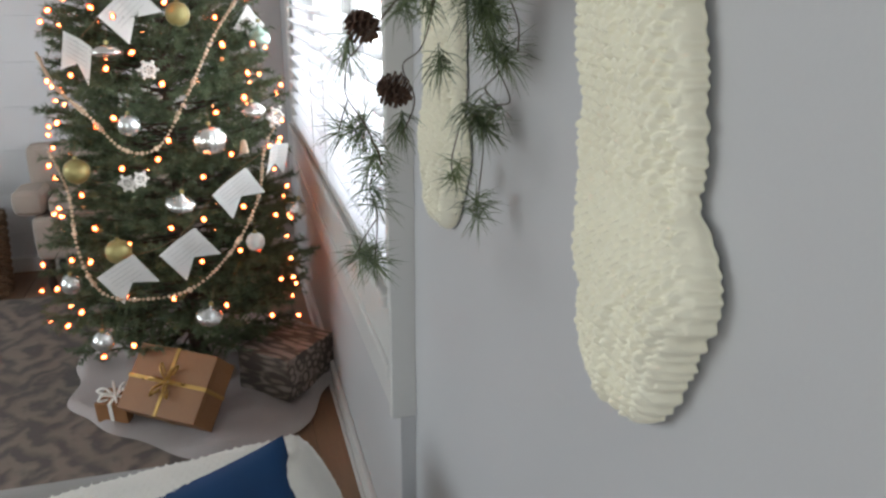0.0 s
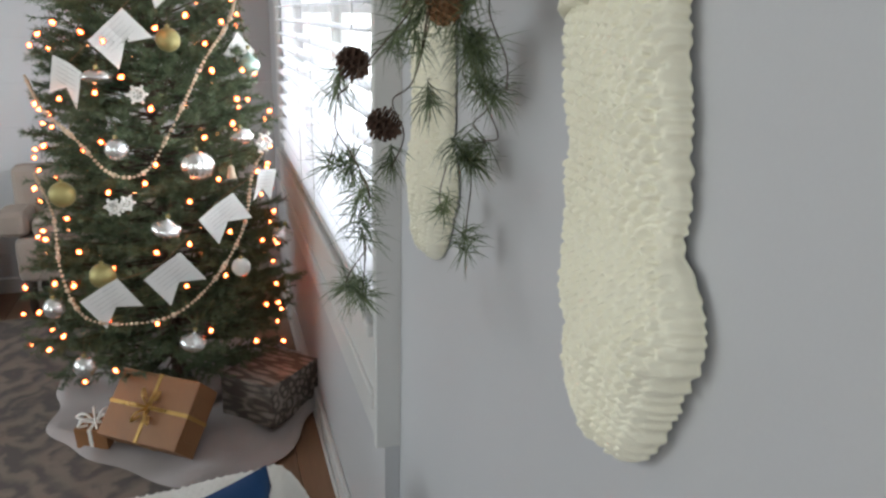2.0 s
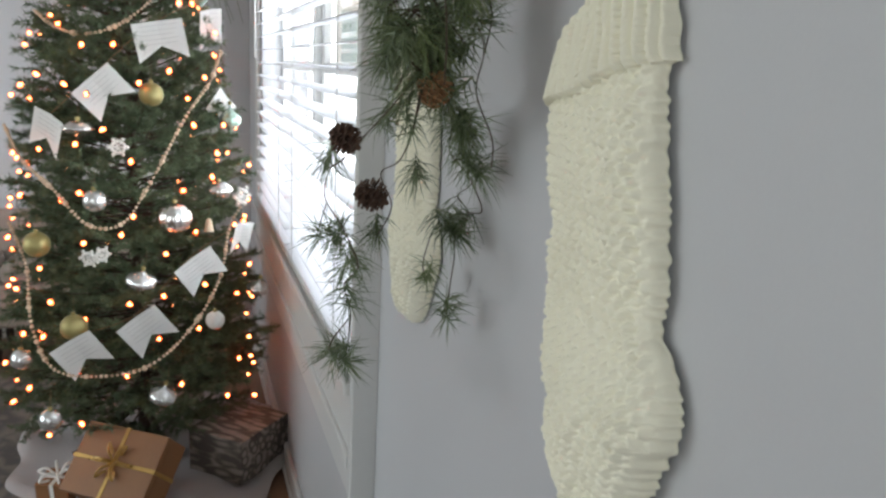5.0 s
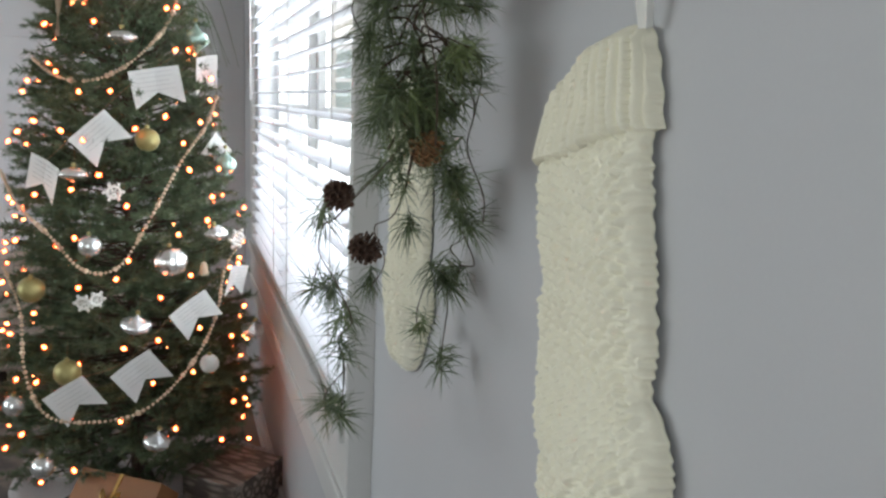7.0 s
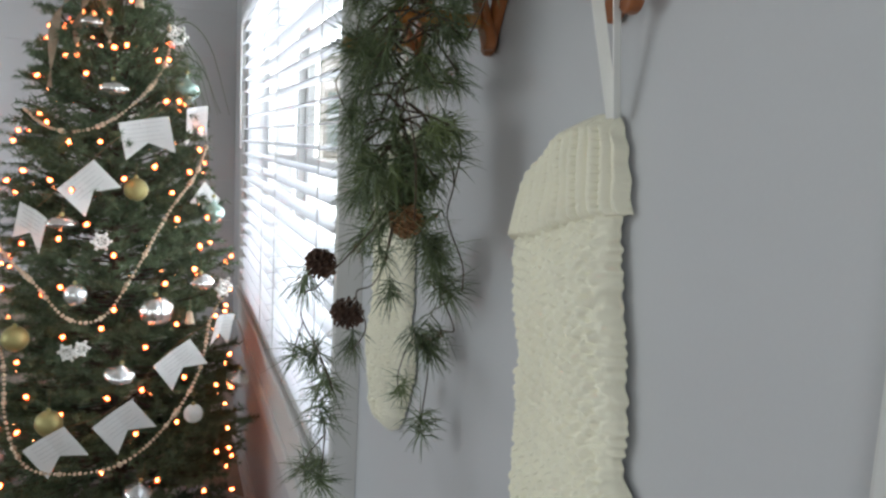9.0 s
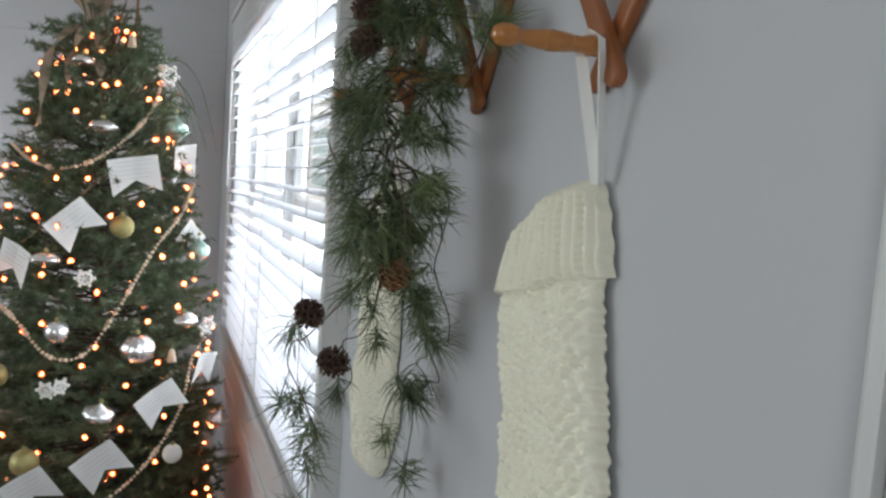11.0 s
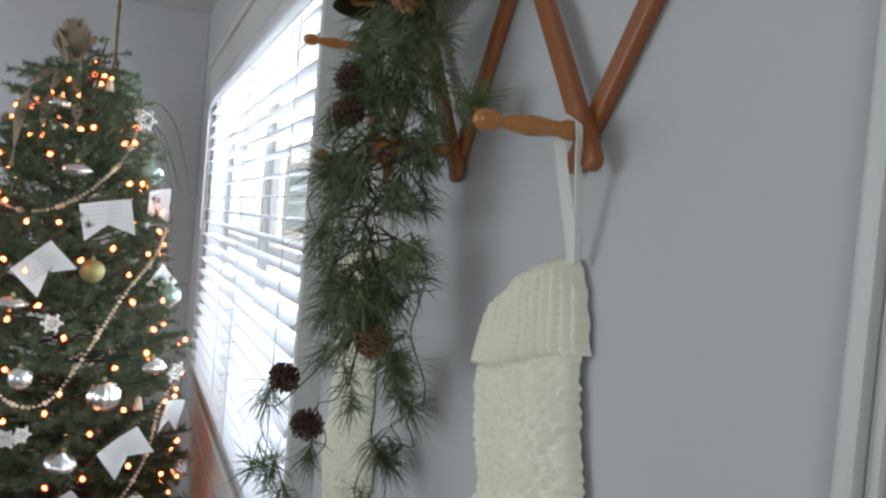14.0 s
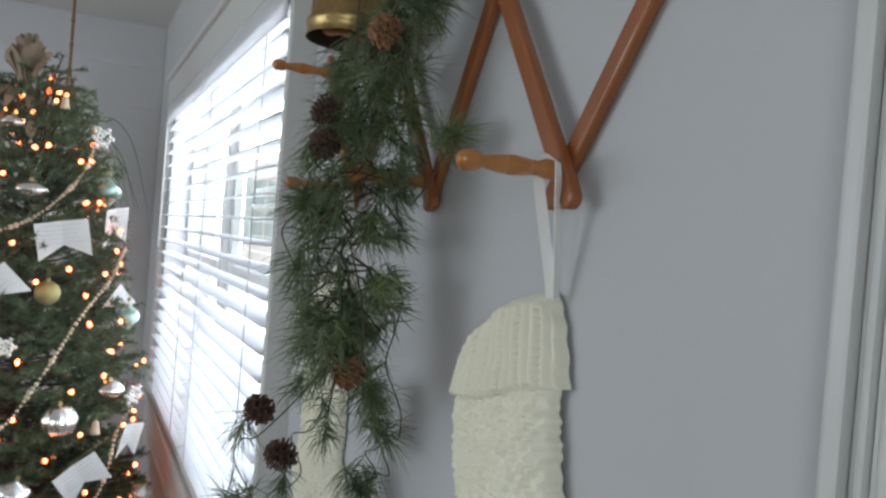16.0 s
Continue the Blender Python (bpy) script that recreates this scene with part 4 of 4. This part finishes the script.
# strings of wooden beads
def bead_string(pts, label):
    line = smooth_line(pts, 40)
    t = thing("bead_garland", line[0], label, "bead garland", "bead strings on the tree")
    g = Gather()
    g.add(tube([p - line[0] for p in line[::6]], 0.0009, 4))
    g.make("thread", M_TWINE, t)
    bv, bf = lathe([(0.001, -0.0058), (0.0042, -0.0046), (0.0064, 0.0), (0.0042, 0.0046), (0.001, 0.0058)], 10)
    me, gone, prev = None, 1.0, line[0]
    for p in line:
        gone += (p - prev).length
        prev = p
        if gone >= 0.0118:
            gone = 0.0
            if me is None:
                ob = mesh_object("bead", bv, bf, M_BEAD, t, "", True)
                me = ob.data
            else:
                ob = new("bead", me)
                ob.parent = t
            s = random.uniform(0.6, 1.0) if random.random() < 0.86 else random.uniform(1.15, 1.45)
            ob.matrix_local = Matrix.Translation(p - line[0]) @ pose(0, 0, 0, random.uniform(0, 360), random.uniform(0, 360), 0) @ Matrix.Diagonal((s, s, s, 1))


bead_string([(-0.335, 2.66, 1.742), (-0.335, 2.60, 1.66), (-0.372, 2.54, 1.564), (-0.464, 2.47, 1.457), (-0.564, 2.46, 1.402), (-0.66, 2.52, 1.405), (-0.75, 2.66, 1.46)], "pale wooden bead string swagged across the tree")
bead_string([(-0.225, 2.60, 1.367), (-0.26, 2.50, 1.28), (-0.335, 2.41, 1.176), (-0.443, 2.35, 0.978), (-0.516, 2.325, 0.879), (-0.604, 2.335, 0.880), (-0.689, 2.39, 0.967), (-0.785, 2.50, 1.042), (-0.86, 2.70, 1.12)], "pale wooden bead string swagged across the tree")
bead_string([(-0.18, 2.46, 0.90), (-0.216, 2.43, 0.84), (-0.249, 2.37, 0.698), (-0.337, 2.285, 0.572), (-0.457, 2.235, 0.483), (-0.598, 2.235, 0.465), (-0.706, 2.272, 0.486), (-0.76, 2.33, 0.598), (-0.773, 2.39, 0.751), (-0.83, 2.50, 0.86)], "pale wooden bead string swagged across the tree")


# swallow-tailed paper pennants
def pennant_string(spots, label):
    t = thing("pennant_garland", spots[0][0], label, "pennant garland", "pennants on the tree")
    o = Vector(spots[0][0])
    line = []
    for at, turn, lean, w, h in spots:
        at = Vector(at)
        bm = bmesh.new()
        rows = [(-0.5, 0.0), (-0.5, -1.0), (0.0, -0.64), (0.5, -1.0), (0.5, 0.0)]
        front = [bm.verts.new((u * w, 0.004 * math.cos(u * 5), v * h)) for u, v in rows]
        back = [bm.verts.new((u * w, 0.004 * math.cos(u * 5) + 0.0012, v * h)) for u, v in rows]
        top = bm.verts.new((0, 0.004, 0.0))
        topb = bm.verts.new((0, 0.0052, 0.0))
        for ring, tp, flip in ((front, top, False), (back, topb, True)):
            for f in ((ring[0], ring[1], ring[2], tp), (tp, ring[2], ring[3], ring[4])):
                bm.faces.new(f[::-1] if flip else f)
        for a, b in ((0, 1), (1, 2), (2, 3), (3, 4)):
            bm.faces.new((front[b], front[a], back[a], back[b]))
        ob = part("pennant", bm, M_PAPER, t)
        ob.matrix_local = Matrix.Translation(at - o) @ pose(0, 0, 0, 0, 0, turn) @ pose(0, 0, 0, 10, lean, 0)
        for k in range(5):
            v0 = -0.10 - 0.115 * k
            part("print_line", box(-0.42 * w, (0.42 - 0.07 * (k % 3)) * w, -0.0012, -0.0004, v0 * h - 0.0014, v0 * h, 0), M_INK, ob)
        line.append(at - o)
    g = Gather()
    g.add(tube([p + Vector((0, 0.03, 0.001)) for p in smooth_line(line, 8)], 0.0011, 5))
    g.make("string", M_TWINE, t, "jute string")


pennant_string([((-0.655, 2.245, 0.570), -8, -32, 0.125, 0.11), ((-0.483, 2.235, 0.631), 4, -35, 0.125, 0.115), ((-0.328, 2.30, 0.780), 14, -34, 0.125, 0.105), ((-0.167, 2.46, 0.851), 50, 8, 0.09, 0.10)], "white paper swallow-tail pennants on jute string")
pennant_string([((-0.691, 2.42, 1.174), -35, 25, 0.10, 0.12), ((-0.582, 2.39, 1.279), -6, -42, 0.13, 0.105), ((-0.405, 2.44, 1.442), 4, -11, 0.14, 0.11), ((-0.253, 2.60, 1.492), 48, -10, 0.10, 0.12), ((-0.204, 2.62, 1.23), 50, 38, 0.10, 0.09)], "white paper swallow-tail pennants on jute string")


# ornaments
def ornament(name, at, profile, mat, label, sides=20, tilt=(0, 0), cap=True, ribs=0):
    vs, fs = lathe(profile, sides)
    if ribs:
        vs = [(x * (1 + 0.035 * math.cos(ribs * math.atan2(y, x))), y * (1 + 0.035 * math.cos(ribs * math.atan2(y, x))), h) for x, y, h in vs]
    top = max(p[1] for p in profile)
    t = thing(name, at, label, "christmas ornament", "ornaments on the tree")
    mesh_object("body", vs, fs, mat, t, "", True)
    if cap:
        cv_, cf_ = lathe([(0.006, top - 0.002), (0.006, top + 0.007), (0.002, top + 0.008)], 10)
        mesh_object("cap", cv_, cf_, M_GOLD, t, "small metal cap")
    g = Gather()
    g.add(tube([Vector((0, 0, top)), Vector((0.002, 0.01, top + 0.025)), Vector((0, 0.03, top + 0.045))], 0.0006, 4))
    g.make("hook", M_TWINE, t)
    t.rotation_euler = (radians(tilt[0]), radians(tilt[1]), 0)
    return t


def ball(r):
    return [(max(0.0015, r * math.sin(math.pi * k / 14)), -r * math.cos(math.pi * k / 14)) for k in range(15)]


def spindle(r, h):
    return [(max(0.0012, r * math.sin(math.pi * k / 14) ** (1.0 if 4 < k < 10 else 2.2)), h * (k / 14 - 0.5)) for k in range(15)]


def saucer(r, h):
    return [(max(0.0012, r * math.sin(math.pi * k / 14) ** 0.9), -h / 2 * math.copysign(abs(math.cos(math.pi * k / 14)) ** 1.5, math.cos(math.pi * k / 14))) for k in range(15)]


ornament("silver_ball", (-0.372, 2.375, 0.885), ball(0.048), M_SILVER, "ribbed silver glass ball ornament on the tree", 48, cap=True, ribs=12)
for at, r in (((-0.426, 2.43, 1.238), 0.034), ((-0.645, 2.275, 0.60), 0.036), ((-0.74, 2.38, 0.815), 0.036)):
    ornament("gold_ball", at, ball(r), M_GOLD, "small muted gold ball ornament on the tree", 24)
ornament("white_ball", (-0.266, 2.33, 0.58), ball(0.028), M_WHITE, "small matte white ball ornament on the tree", 24)
for at, r, h in (((-0.243, 2.46, 0.955), 0.04, 0.055), ((-0.619, 2.40, 1.14), 0.044, 0.045), ((-0.487, 2.47, 1.525), 0.045, 0.05), ((-0.547, 2.54, 1.715), 0.035, 0.04)):
    ornament("silver_saucer", at, saucer(r, h), M_SILVER, "flattened silver glass ornament on the tree", 28, ribs=8)
for at, r, h in (((-0.466, 2.28, 0.725), 0.042, 0.075), ((-0.416, 2.20, 0.405), 0.038, 0.08), ((-0.125, 2.50, 0.625), 0.036, 0.075)):
    ornament("glass_spindle", at, spindle(r, h), M_CLEAR, "pointed mercury glass ornament on the tree", 28, tilt=(10, 12), ribs=9)
for at, r in (((-0.71, 2.215, 0.355), 0.031), ((-0.581, 2.34, 0.945), 0.032), ((-0.791, 2.33, 0.495), 0.03)):
    ornament("glass_ball", at, ball(r), M_CLEAR, "clear silvered glass ball ornament on the tree", 24)
ornament("green_glass_drop", (-0.283, 2.60, 1.54), spindle(0.038, 0.11), M_GREENG, "pale green glass drop ornament on the tree", 24)
ornament("green_glass_drop", (-0.20, 2.58, 1.16), spindle(0.034, 0.10), M_GREENG, "pale green glass drop ornament on the tree", 24)
bell_profile = [(0.014, -0.02), (0.0125, -0.012), (0.0105, 0.0), (0.009, 0.012), (0.004, 0.018)]
ornament("tiny_bell", (-0.276, 2.40, 0.86), bell_profile, M_BEAD, "tiny pale wooden bell ornament on the tree", 16, cap=False)
ornament("tiny_bell", (-0.42, 2.60, 1.80), bell_profile, M_BEAD, "tiny pale wooden bell ornament on the tree", 16, cap=False)


def snowflake(at, size, turn):
    """Six felt arms with round lobes."""
    g = Gather()
    for k in range(6):
        a = k * math.pi / 3
        d = Vector((math.cos(a), 0, math.sin(a)))
        g.add(tube([d * 0.002, d * size * 0.5, d * size], size * 0.13, 7, 0.8))
        s = Vector((-math.sin(a), 0, math.cos(a)))
        for c in (d * size * 0.95, d * size * 0.6 + s * size * 0.22, d * size * 0.6 - s * size * 0.22):
            vs, fs = lathe(ball(size * 0.2), 8)
            g.add(([Vector(v) + c for v in vs], fs))
    ob = g.make("snowflake", M_WHITE, None, "", True)
    ob.matrix_world = Matrix.Translation(at) @ pose(0, 0, 0, 10, 0, turn)
    return tagged(ob, "white felt snowflake ornament on the tree", "christmas ornament", "ornaments on the tree")


for at, s, tn in (((-0.516, 2.37, 1.092), 0.026, 10), ((-0.60, 2.30, 0.79), 0.025, -20), ((-0.565, 2.295, 0.80), 0.024, 30), ((-0.17, 2.52, 0.925), 0.032, 40), ((-0.31, 2.60, 1.705), 0.032, 25)):
    snowflake(at, s, tn)

# burlap bloom at the top
topper = thing("tree_topper", (-0.535, 2.70, 1.86), "tan burlap rose bow on the treetop", "tree topper")
for k in range(15):
    bm = bmesh.new()
    a, ring = k * 2.4, k / 15
    nn = 7
    grid = []
    wide, tall = 0.055 + 0.035 * ring, 0.15 - 0.02 * ring
    for side in (0, 1):
        for i in range(nn):
            row = []
            for j in range(nn):
                u, v = i / (nn - 1) - 0.5, j / (nn - 1)
                rr = 0.008 + 0.045 * ring * v + 0.008 * math.sin(u * 9 + k) * v
                b = u * 2.2 * (0.9 - 0.2 * ring)
                row.append(bm.verts.new((math.cos(a + b) * (rr + 0.012) + side * 0.0015, math.sin(a + b) * (rr + 0.012) + side * 0.0015, v * tall * (1 - 0.55 * u * u * 4 * 0.6) - 0.02 * ring * v * v * 2)))
            grid.append(row)
    for i in range(nn - 1):
        for j in range(nn - 1):
            bm.faces.new((grid[i][j], grid[i + 1][j], grid[i + 1][j + 1], grid[i][j + 1]))
            bm.faces.new((grid[nn + i][j], grid[nn + i][j + 1], grid[nn + i + 1][j + 1], grid[nn + i + 1][j]))
    part("petal", bm, M_BURLAP, topper, "", True)
for sx, ln in ((-0.05, 0.24), (-0.11, 0.34), (0.03, 0.20)):
    bm = bmesh.new()
    pts = smooth_line([(0, -0.01, 0.0), (sx * 0.5, -0.07, -0.04), (sx, -0.13, -0.14), (sx * 1.15, -0.17, -ln)], 8)
    rows = []
    for i, p in enumerate(pts):
        w = Vector((0.014 * math.cos(i * 0.35), 0.006 * math.sin(i * 0.5), 0))
        rows.append([bm.verts.new(p - w), bm.verts.new(p + w), bm.verts.new(p + w + Vector((0, 0.0015, 0))), bm.verts.new(p - w + Vector((0, 0.0015, 0)))])
    for r0, r1 in zip(rows, rows[1:]):
        for k in range(4):
            bm.faces.new((r0[k], r0[(k + 1) % 4], r1[(k + 1) % 4], r1[k]))
    part("tail", bm, M_BURLAP, topper, "hanging burlap tail")

# ---- under the tree ----
rug = tagged(part("area_rug", box(-3.6, -0.40, 1.2, 3.55, 0.001, 0.011, 0.004), M_RUG), "worn grey and beige patterned wool rug", "rug")
vs, fs = [], []
nr, na = 24, 140
for i in range(nr):
    f = (i + 0.3) / nr
    for k in range(na):
        a = 2 * math.pi * k / na
        edge = 0.475 + 0.035 * math.sin(3 * a + 0.6) + 0.03 * math.sin(5 * a + 2) + 0.012 * math.sin(11 * a)
        edge += 0.17 * max(0, math.cos(a + 1.10)) ** 3
        r = edge * f
        h = 0.026 + 0.016 * math.sin(7 * a + 6 * f) * f + 0.026 * noise.noise(Vector((r * math.cos(a) * 7, r * math.sin(a) * 7, 1.0)))
        if i == nr - 1:
            h = 0.013
        vs.append((r * math.cos(a), r * math.sin(a), max(0.0135, h)))
for i in range(nr - 1):
    for k in range(na):
        fs.append((i * na + k, (i + 1) * na + k, (i + 1) * na + (k + 1) % na, i * na + (k + 1) % na))
fs.append(tuple(range(na)))
skirt = mesh_object("tree_skirt", vs, fs, M_SKIRT, None, "", True)
skirt.location = (AX + 0.02, AY - 0.02, 0)
tagged(skirt, "white plush tree skirt spread on the rug", "tree skirt")


def gift(name, at, size, turn, tilt, mat, label, ribbon=None, ribbon_label="", bow=False):
    t = thing(name, at, label, "gift box", "gifts under the tree")
    w, d, h = size
    part("box", box(-w / 2, w / 2, -d / 2, d / 2, 0, h, 0.003, 2), mat, t)
    for k in (-1, 1):
        part("flap", box(k * (w / 2) - 0.0012, k * (w / 2) + 0.0012, -d * 0.32, d * 0.32, h * 0.18, h * 0.82, 0.001), mat, t)
    if ribbon:
        part("ribbon", box(-0.006, 0.006, -d / 2 - 0.002, d / 2 + 0.002, -0.001, h + 0.002, 0.0008), ribbon, t, ribbon_label)
        part("ribbon", box(-w / 2 - 0.002, w / 2 + 0.002, -0.006, 0.006, -0.0015, h + 0.003, 0.0008), ribbon, t, ribbon_label)
        if bow:
            for k in range(6):
                a = k * 1.05
                g = Gather()
                d3 = Vector((math.cos(a), math.sin(a), 0))
                g.add(tube(smooth_line([(0, 0, h), d3 * 0.03 + Vector((0, 0, h + 0.028)), d3 * 0.058 + Vector((0, 0, h + 0.016)), d3 * 0.028 + Vector((0, 0, h + 0.004))], 6), 0.004, 5))
                g.make("bow_loop", ribbon, t, ribbon_label)
    t.matrix_world = Matrix.Translation(at) @ pose(0, 0, 0, 0, 0, turn) @ pose(0, 0, 0, *tilt, 0)
    return t


gift("kraft_gift", (-0.515, 2.315, 0.112), (0.28, 0.21, 0.105), -36, (47, 0), M_KRAFT, "kraft paper gift box with a gold bow on the tree skirt", M_GOLDR, "gold ribbon", True)
gift("printed_gift", (-0.190, 2.460, 0.030), (0.21, 0.25, 0.15), -43, (0, 0), M_PRINT, "dark grey printed gift box on the tree skirt")
gift("small_kraft_gift", (-0.725, 2.37, 0.03), (0.10, 0.085, 0.07), -20, (6, 0), M_KRAFT, "small kraft gift box tied with white ribbon", M_RIBBON, "white satin ribbon", True)

# ---- seating ----
sofa = thing("chaise", (-0.55, 0.6, 0), "grey upholstered chaise beside the wall", "chaise")
part("base", box(-0.42, 0.40, -1.5, 0.60, 0.08, 0.20, 0.02, 2), M_SOFA, sofa)
part("seat_cushion", box(-0.41, 0.39, -1.48, 0.58, 0.202, 0.30, 0.03, 3), M_SOFA, sofa)
part("arm", box(-0.42, 0.33, 0.602, 0.72, 0.08, 0.52, 0.045, 3), M_SOFA, sofa)
for x in (-0.36, 0.34):
    for y in (-1.4, 0.62):
        lv_, lf_ = lathe([(0.014, 0.0), (0.022, 0.085)], 12)
        lo = mesh_object("leg", lv_, lf_, M_DARKWOOD, sofa, "dark wooden leg")
        lo.location = (x, y, 0)


def throw():
    """A woven blanket folded over the arm, with thick ribs and a rolled edge."""
    vs, fs = [], []
    nu, nv = 150, 60
    prof = smooth_line([(0, 1.13, 0.30), (0, 1.165, 0.49), (0, 1.20, 0.545), (0, 1.27, 0.548), (0, 1.325, 0.535), (0, 1.345, 0.48), (0, 1.352, 0.12)], 10)
    for side in (0, 1):
        for i in range(nu):
            f = i / (nu - 1)
            x = -0.95 + 0.775 * f
            drop = 0.13 * max(0, (f - 0.90) / 0.10) ** 1.6
            for j in range(nv):
                p = prof[min(len(prof) - 1, j)]
                rib = 0.0035 * (math.sin(j * 1.25) * math.sin(f * 340)) + 0.006 * noise.noise(Vector((x * 9, p.y * 9, p.z * 9)))
                vs.append((x + 0.01 * noise.noise(Vector((p.y * 12, p.z * 12, 4))), p.y + rib * 0.4 - 0.17 * (1 - f), p.z + rib - drop - side * 0.008))
    def idx(s, i, j):
        return (s * nu + i) * nv + j
    for i in range(nu - 1):
        for j in range(nv - 1):
            fs.append((idx(0, i, j), idx(0, i + 1, j), idx(0, i + 1, j + 1), idx(0, i, j + 1)))
            fs.append((idx(1, i, j), idx(1, i, j + 1), idx(1, i + 1, j + 1), idx(1, i + 1, j)))
    for j in range(nv - 1):
        fs.append((idx(0, nu - 1, j), idx(1, nu - 1, j), idx(1, nu - 1, j + 1), idx(0, nu - 1, j + 1)))
        fs.append((idx(0, 0, j), idx(0, 0, j + 1), idx(1, 0, j + 1), idx(1, 0, j)))
    return vs, fs


tv, tf = throw()
tagged(mesh_object("throw_blanket", tv, tf, M_THROW, None, "", True), "cream ribbed throw blanket draped over the chaise arm", "blanket")


def pillow(name, m, w, h, t, front, back, label):
    """A square cushion with pointed corners: two puffed faces and a seam."""
    th = thing(name, (0, 0, 0), label, "pillow", "pillows on the chaise")
    n = 30
    for s, mat, nm in ((-1, front, "front"), (1, back, "back")):
        vs, fs = [], []
        for i in range(n):
            for j in range(n):
                u, v = 2 * i / (n - 1) - 1, 2 * j / (n - 1) - 1
                puff = t / 2 * (1 - u * u) ** 0.45 * (1 - v * v) ** 0.45
                px = u * w / 2 * (1 - 0.07 * (1 - v * v))
                pz = v * h / 2 * (1 - 0.07 * (1 - u * u))
                vs.append((px, s * puff + 0.004 * noise.noise(Vector((u * 3, v * 3, s))), pz))
        for i in range(n - 1):
            for j in range(n - 1):
                q = (i * n + j, (i + 1) * n + j, (i + 1) * n + j + 1, i * n + j + 1)
                fs.append(q if s < 0 else q[::-1])
        mesh_object(nm, vs, fs, mat, th, "", True)
    th.matrix_world = m
    return th


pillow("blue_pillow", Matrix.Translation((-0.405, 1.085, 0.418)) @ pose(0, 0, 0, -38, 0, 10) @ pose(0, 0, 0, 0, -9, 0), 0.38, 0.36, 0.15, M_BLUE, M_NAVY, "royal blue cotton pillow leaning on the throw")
pillow("red_pillow", Matrix.Translation((-0.80, 1.00, 0.43)) @ pose(0, 0, 0, -42, 0, 0), 0.36, 0.34, 0.14, M_RED, M_RED, "dark red cotton pillow leaning on the throw")

# ---- far corner ----
chair = thing("armchair", (-0.88, 3.75, 0), "cream linen armchair with dark turned legs", "armchair")
part("seat", box(-0.30, 0.30, -0.17, 0.17, 0.16, 0.36, 0.04, 3), M_LINEN, chair)
part("cushion", box(-0.22, 0.22, -0.18, 0.06, 0.362, 0.45, 0.035, 3), M_LINEN, chair)
part("backrest", box(-0.33, 0.30, 0.05, 0.17, 0.36, 0.64, 0.05, 3), M_LINEN, chair)
for s in (-1, 1):
    part("arm", box(s * 0.30 - 0.07, s * 0.30 + 0.07, -0.16, 0.045, 0.361, 0.48, 0.05, 3), M_LINEN, chair)
    for y in (-0.13, 0.13):
        lv_, lf_ = lathe([(0.012, 0.0), (0.015, 0.02), (0.02, 0.05), (0.014, 0.07), (0.024, 0.12), (0.026, 0.165)], 14)
        lo = mesh_object("leg", lv_, lf_, M_DARKWOOD, chair, "dark turned wooden leg", True)
        lo.location = (s * 0.26, y, 0.0)
basket = thing("wicker_basket", (-1.50, 3.68, 0.0), "brown wicker basket with dark greenery", "basket")
for i in range(20):
    g = Gather()
    pts = []
    for k in range(41):
        a = 2 * math.pi * k / 40
        r = 0.17 + 0.02 * i / 20 + 0.006 * math.cos(20 * a + math.pi * (i % 2))
        pts.append(Vector((r * math.cos(a), r * math.sin(a), 0.01 + i * 0.018)))
    g.add(tube(pts, 0.0105, 5))
    g.make("weave", M_WICKER, basket)
bg2 = Gather()
for i in range(60):
    a, r = random.uniform(0, 6.28), random.uniform(0, 0.17)
    p = Vector((r * math.cos(a), r * math.sin(a), 0.36 + random.uniform(0, 0.12)))
    tuft(bg2, p, (math.cos(a) * 0.6, math.sin(a) * 0.6, 1), 26, 0.08, 0.9, 0.0015)
bg2.make("greenery", M_TREE, basket, "dark evergreen sprigs")

# hanging planter behind the tree
planter = thing("hanging_planter", (-0.43, 3.5, 1.45), "hanging plant pot on jute rope near the corner", "hanging plant")
pvs, pfs = lathe([(0.06, 0.0), (0.085, 0.03), (0.10, 0.10), (0.103, 0.13), (0.095, 0.13), (0.09, 0.10)], 28)
mesh_object("pot", pvs, pfs, M_WHITE, planter, "white pot", True)
for k in range(3):
    a = k * 2.094 + 0.3
    g = Gather()
    g.add(tube([Vector((0.1 * math.cos(a), 0.1 * math.sin(a), 0.10)), Vector((0.03 * math.cos(a), 0.03 * math.sin(a), 0.42)), Vector((0.003 * math.cos(a), 0.003 * math.sin(a), 0.60))], 0.004, 6))
    g.make("rope", M_TWINE, planter, "jute rope")
g = Gather()
g.add(tube([Vector((0, 0, 0.59)), Vector((0, 0, 0.75)), Vector((0, 0, CEIL - 1.45))], 0.006, 7))
for k in range(14):
    vs_, fs_ = lathe(ball(0.009), 8)
    if k % 5 == 0:
        g.add(([Vector(v) + Vector((0, 0, 0.60 + k * 0.02)) for v in vs_], fs_))
g.make("rope", M_TWINE, planter, "jute rope")
lg = Gather()
for k in range(26):
    a = random.uniform(0, 6.28)
    d = Vector((math.cos(a), math.sin(a), 0))
    ln, up = random.uniform(0.18, 0.36), random.uniform(0.10, 0.30)
    pts = smooth_line([Vector((0, 0, 0.12)), d * ln * 0.4 + Vector((0, 0, 0.12 + up)), d * ln * 0.8 + Vector((0, 0, 0.12 + up * 0.8)), d * ln * 1.1 + Vector((0, 0, 0.05))], 5)
    lg.add(tube(pts, 0.004, 4, 0.2))
lg.make("leaves", M_NEEDLE, planter, "long narrow drooping leaves")
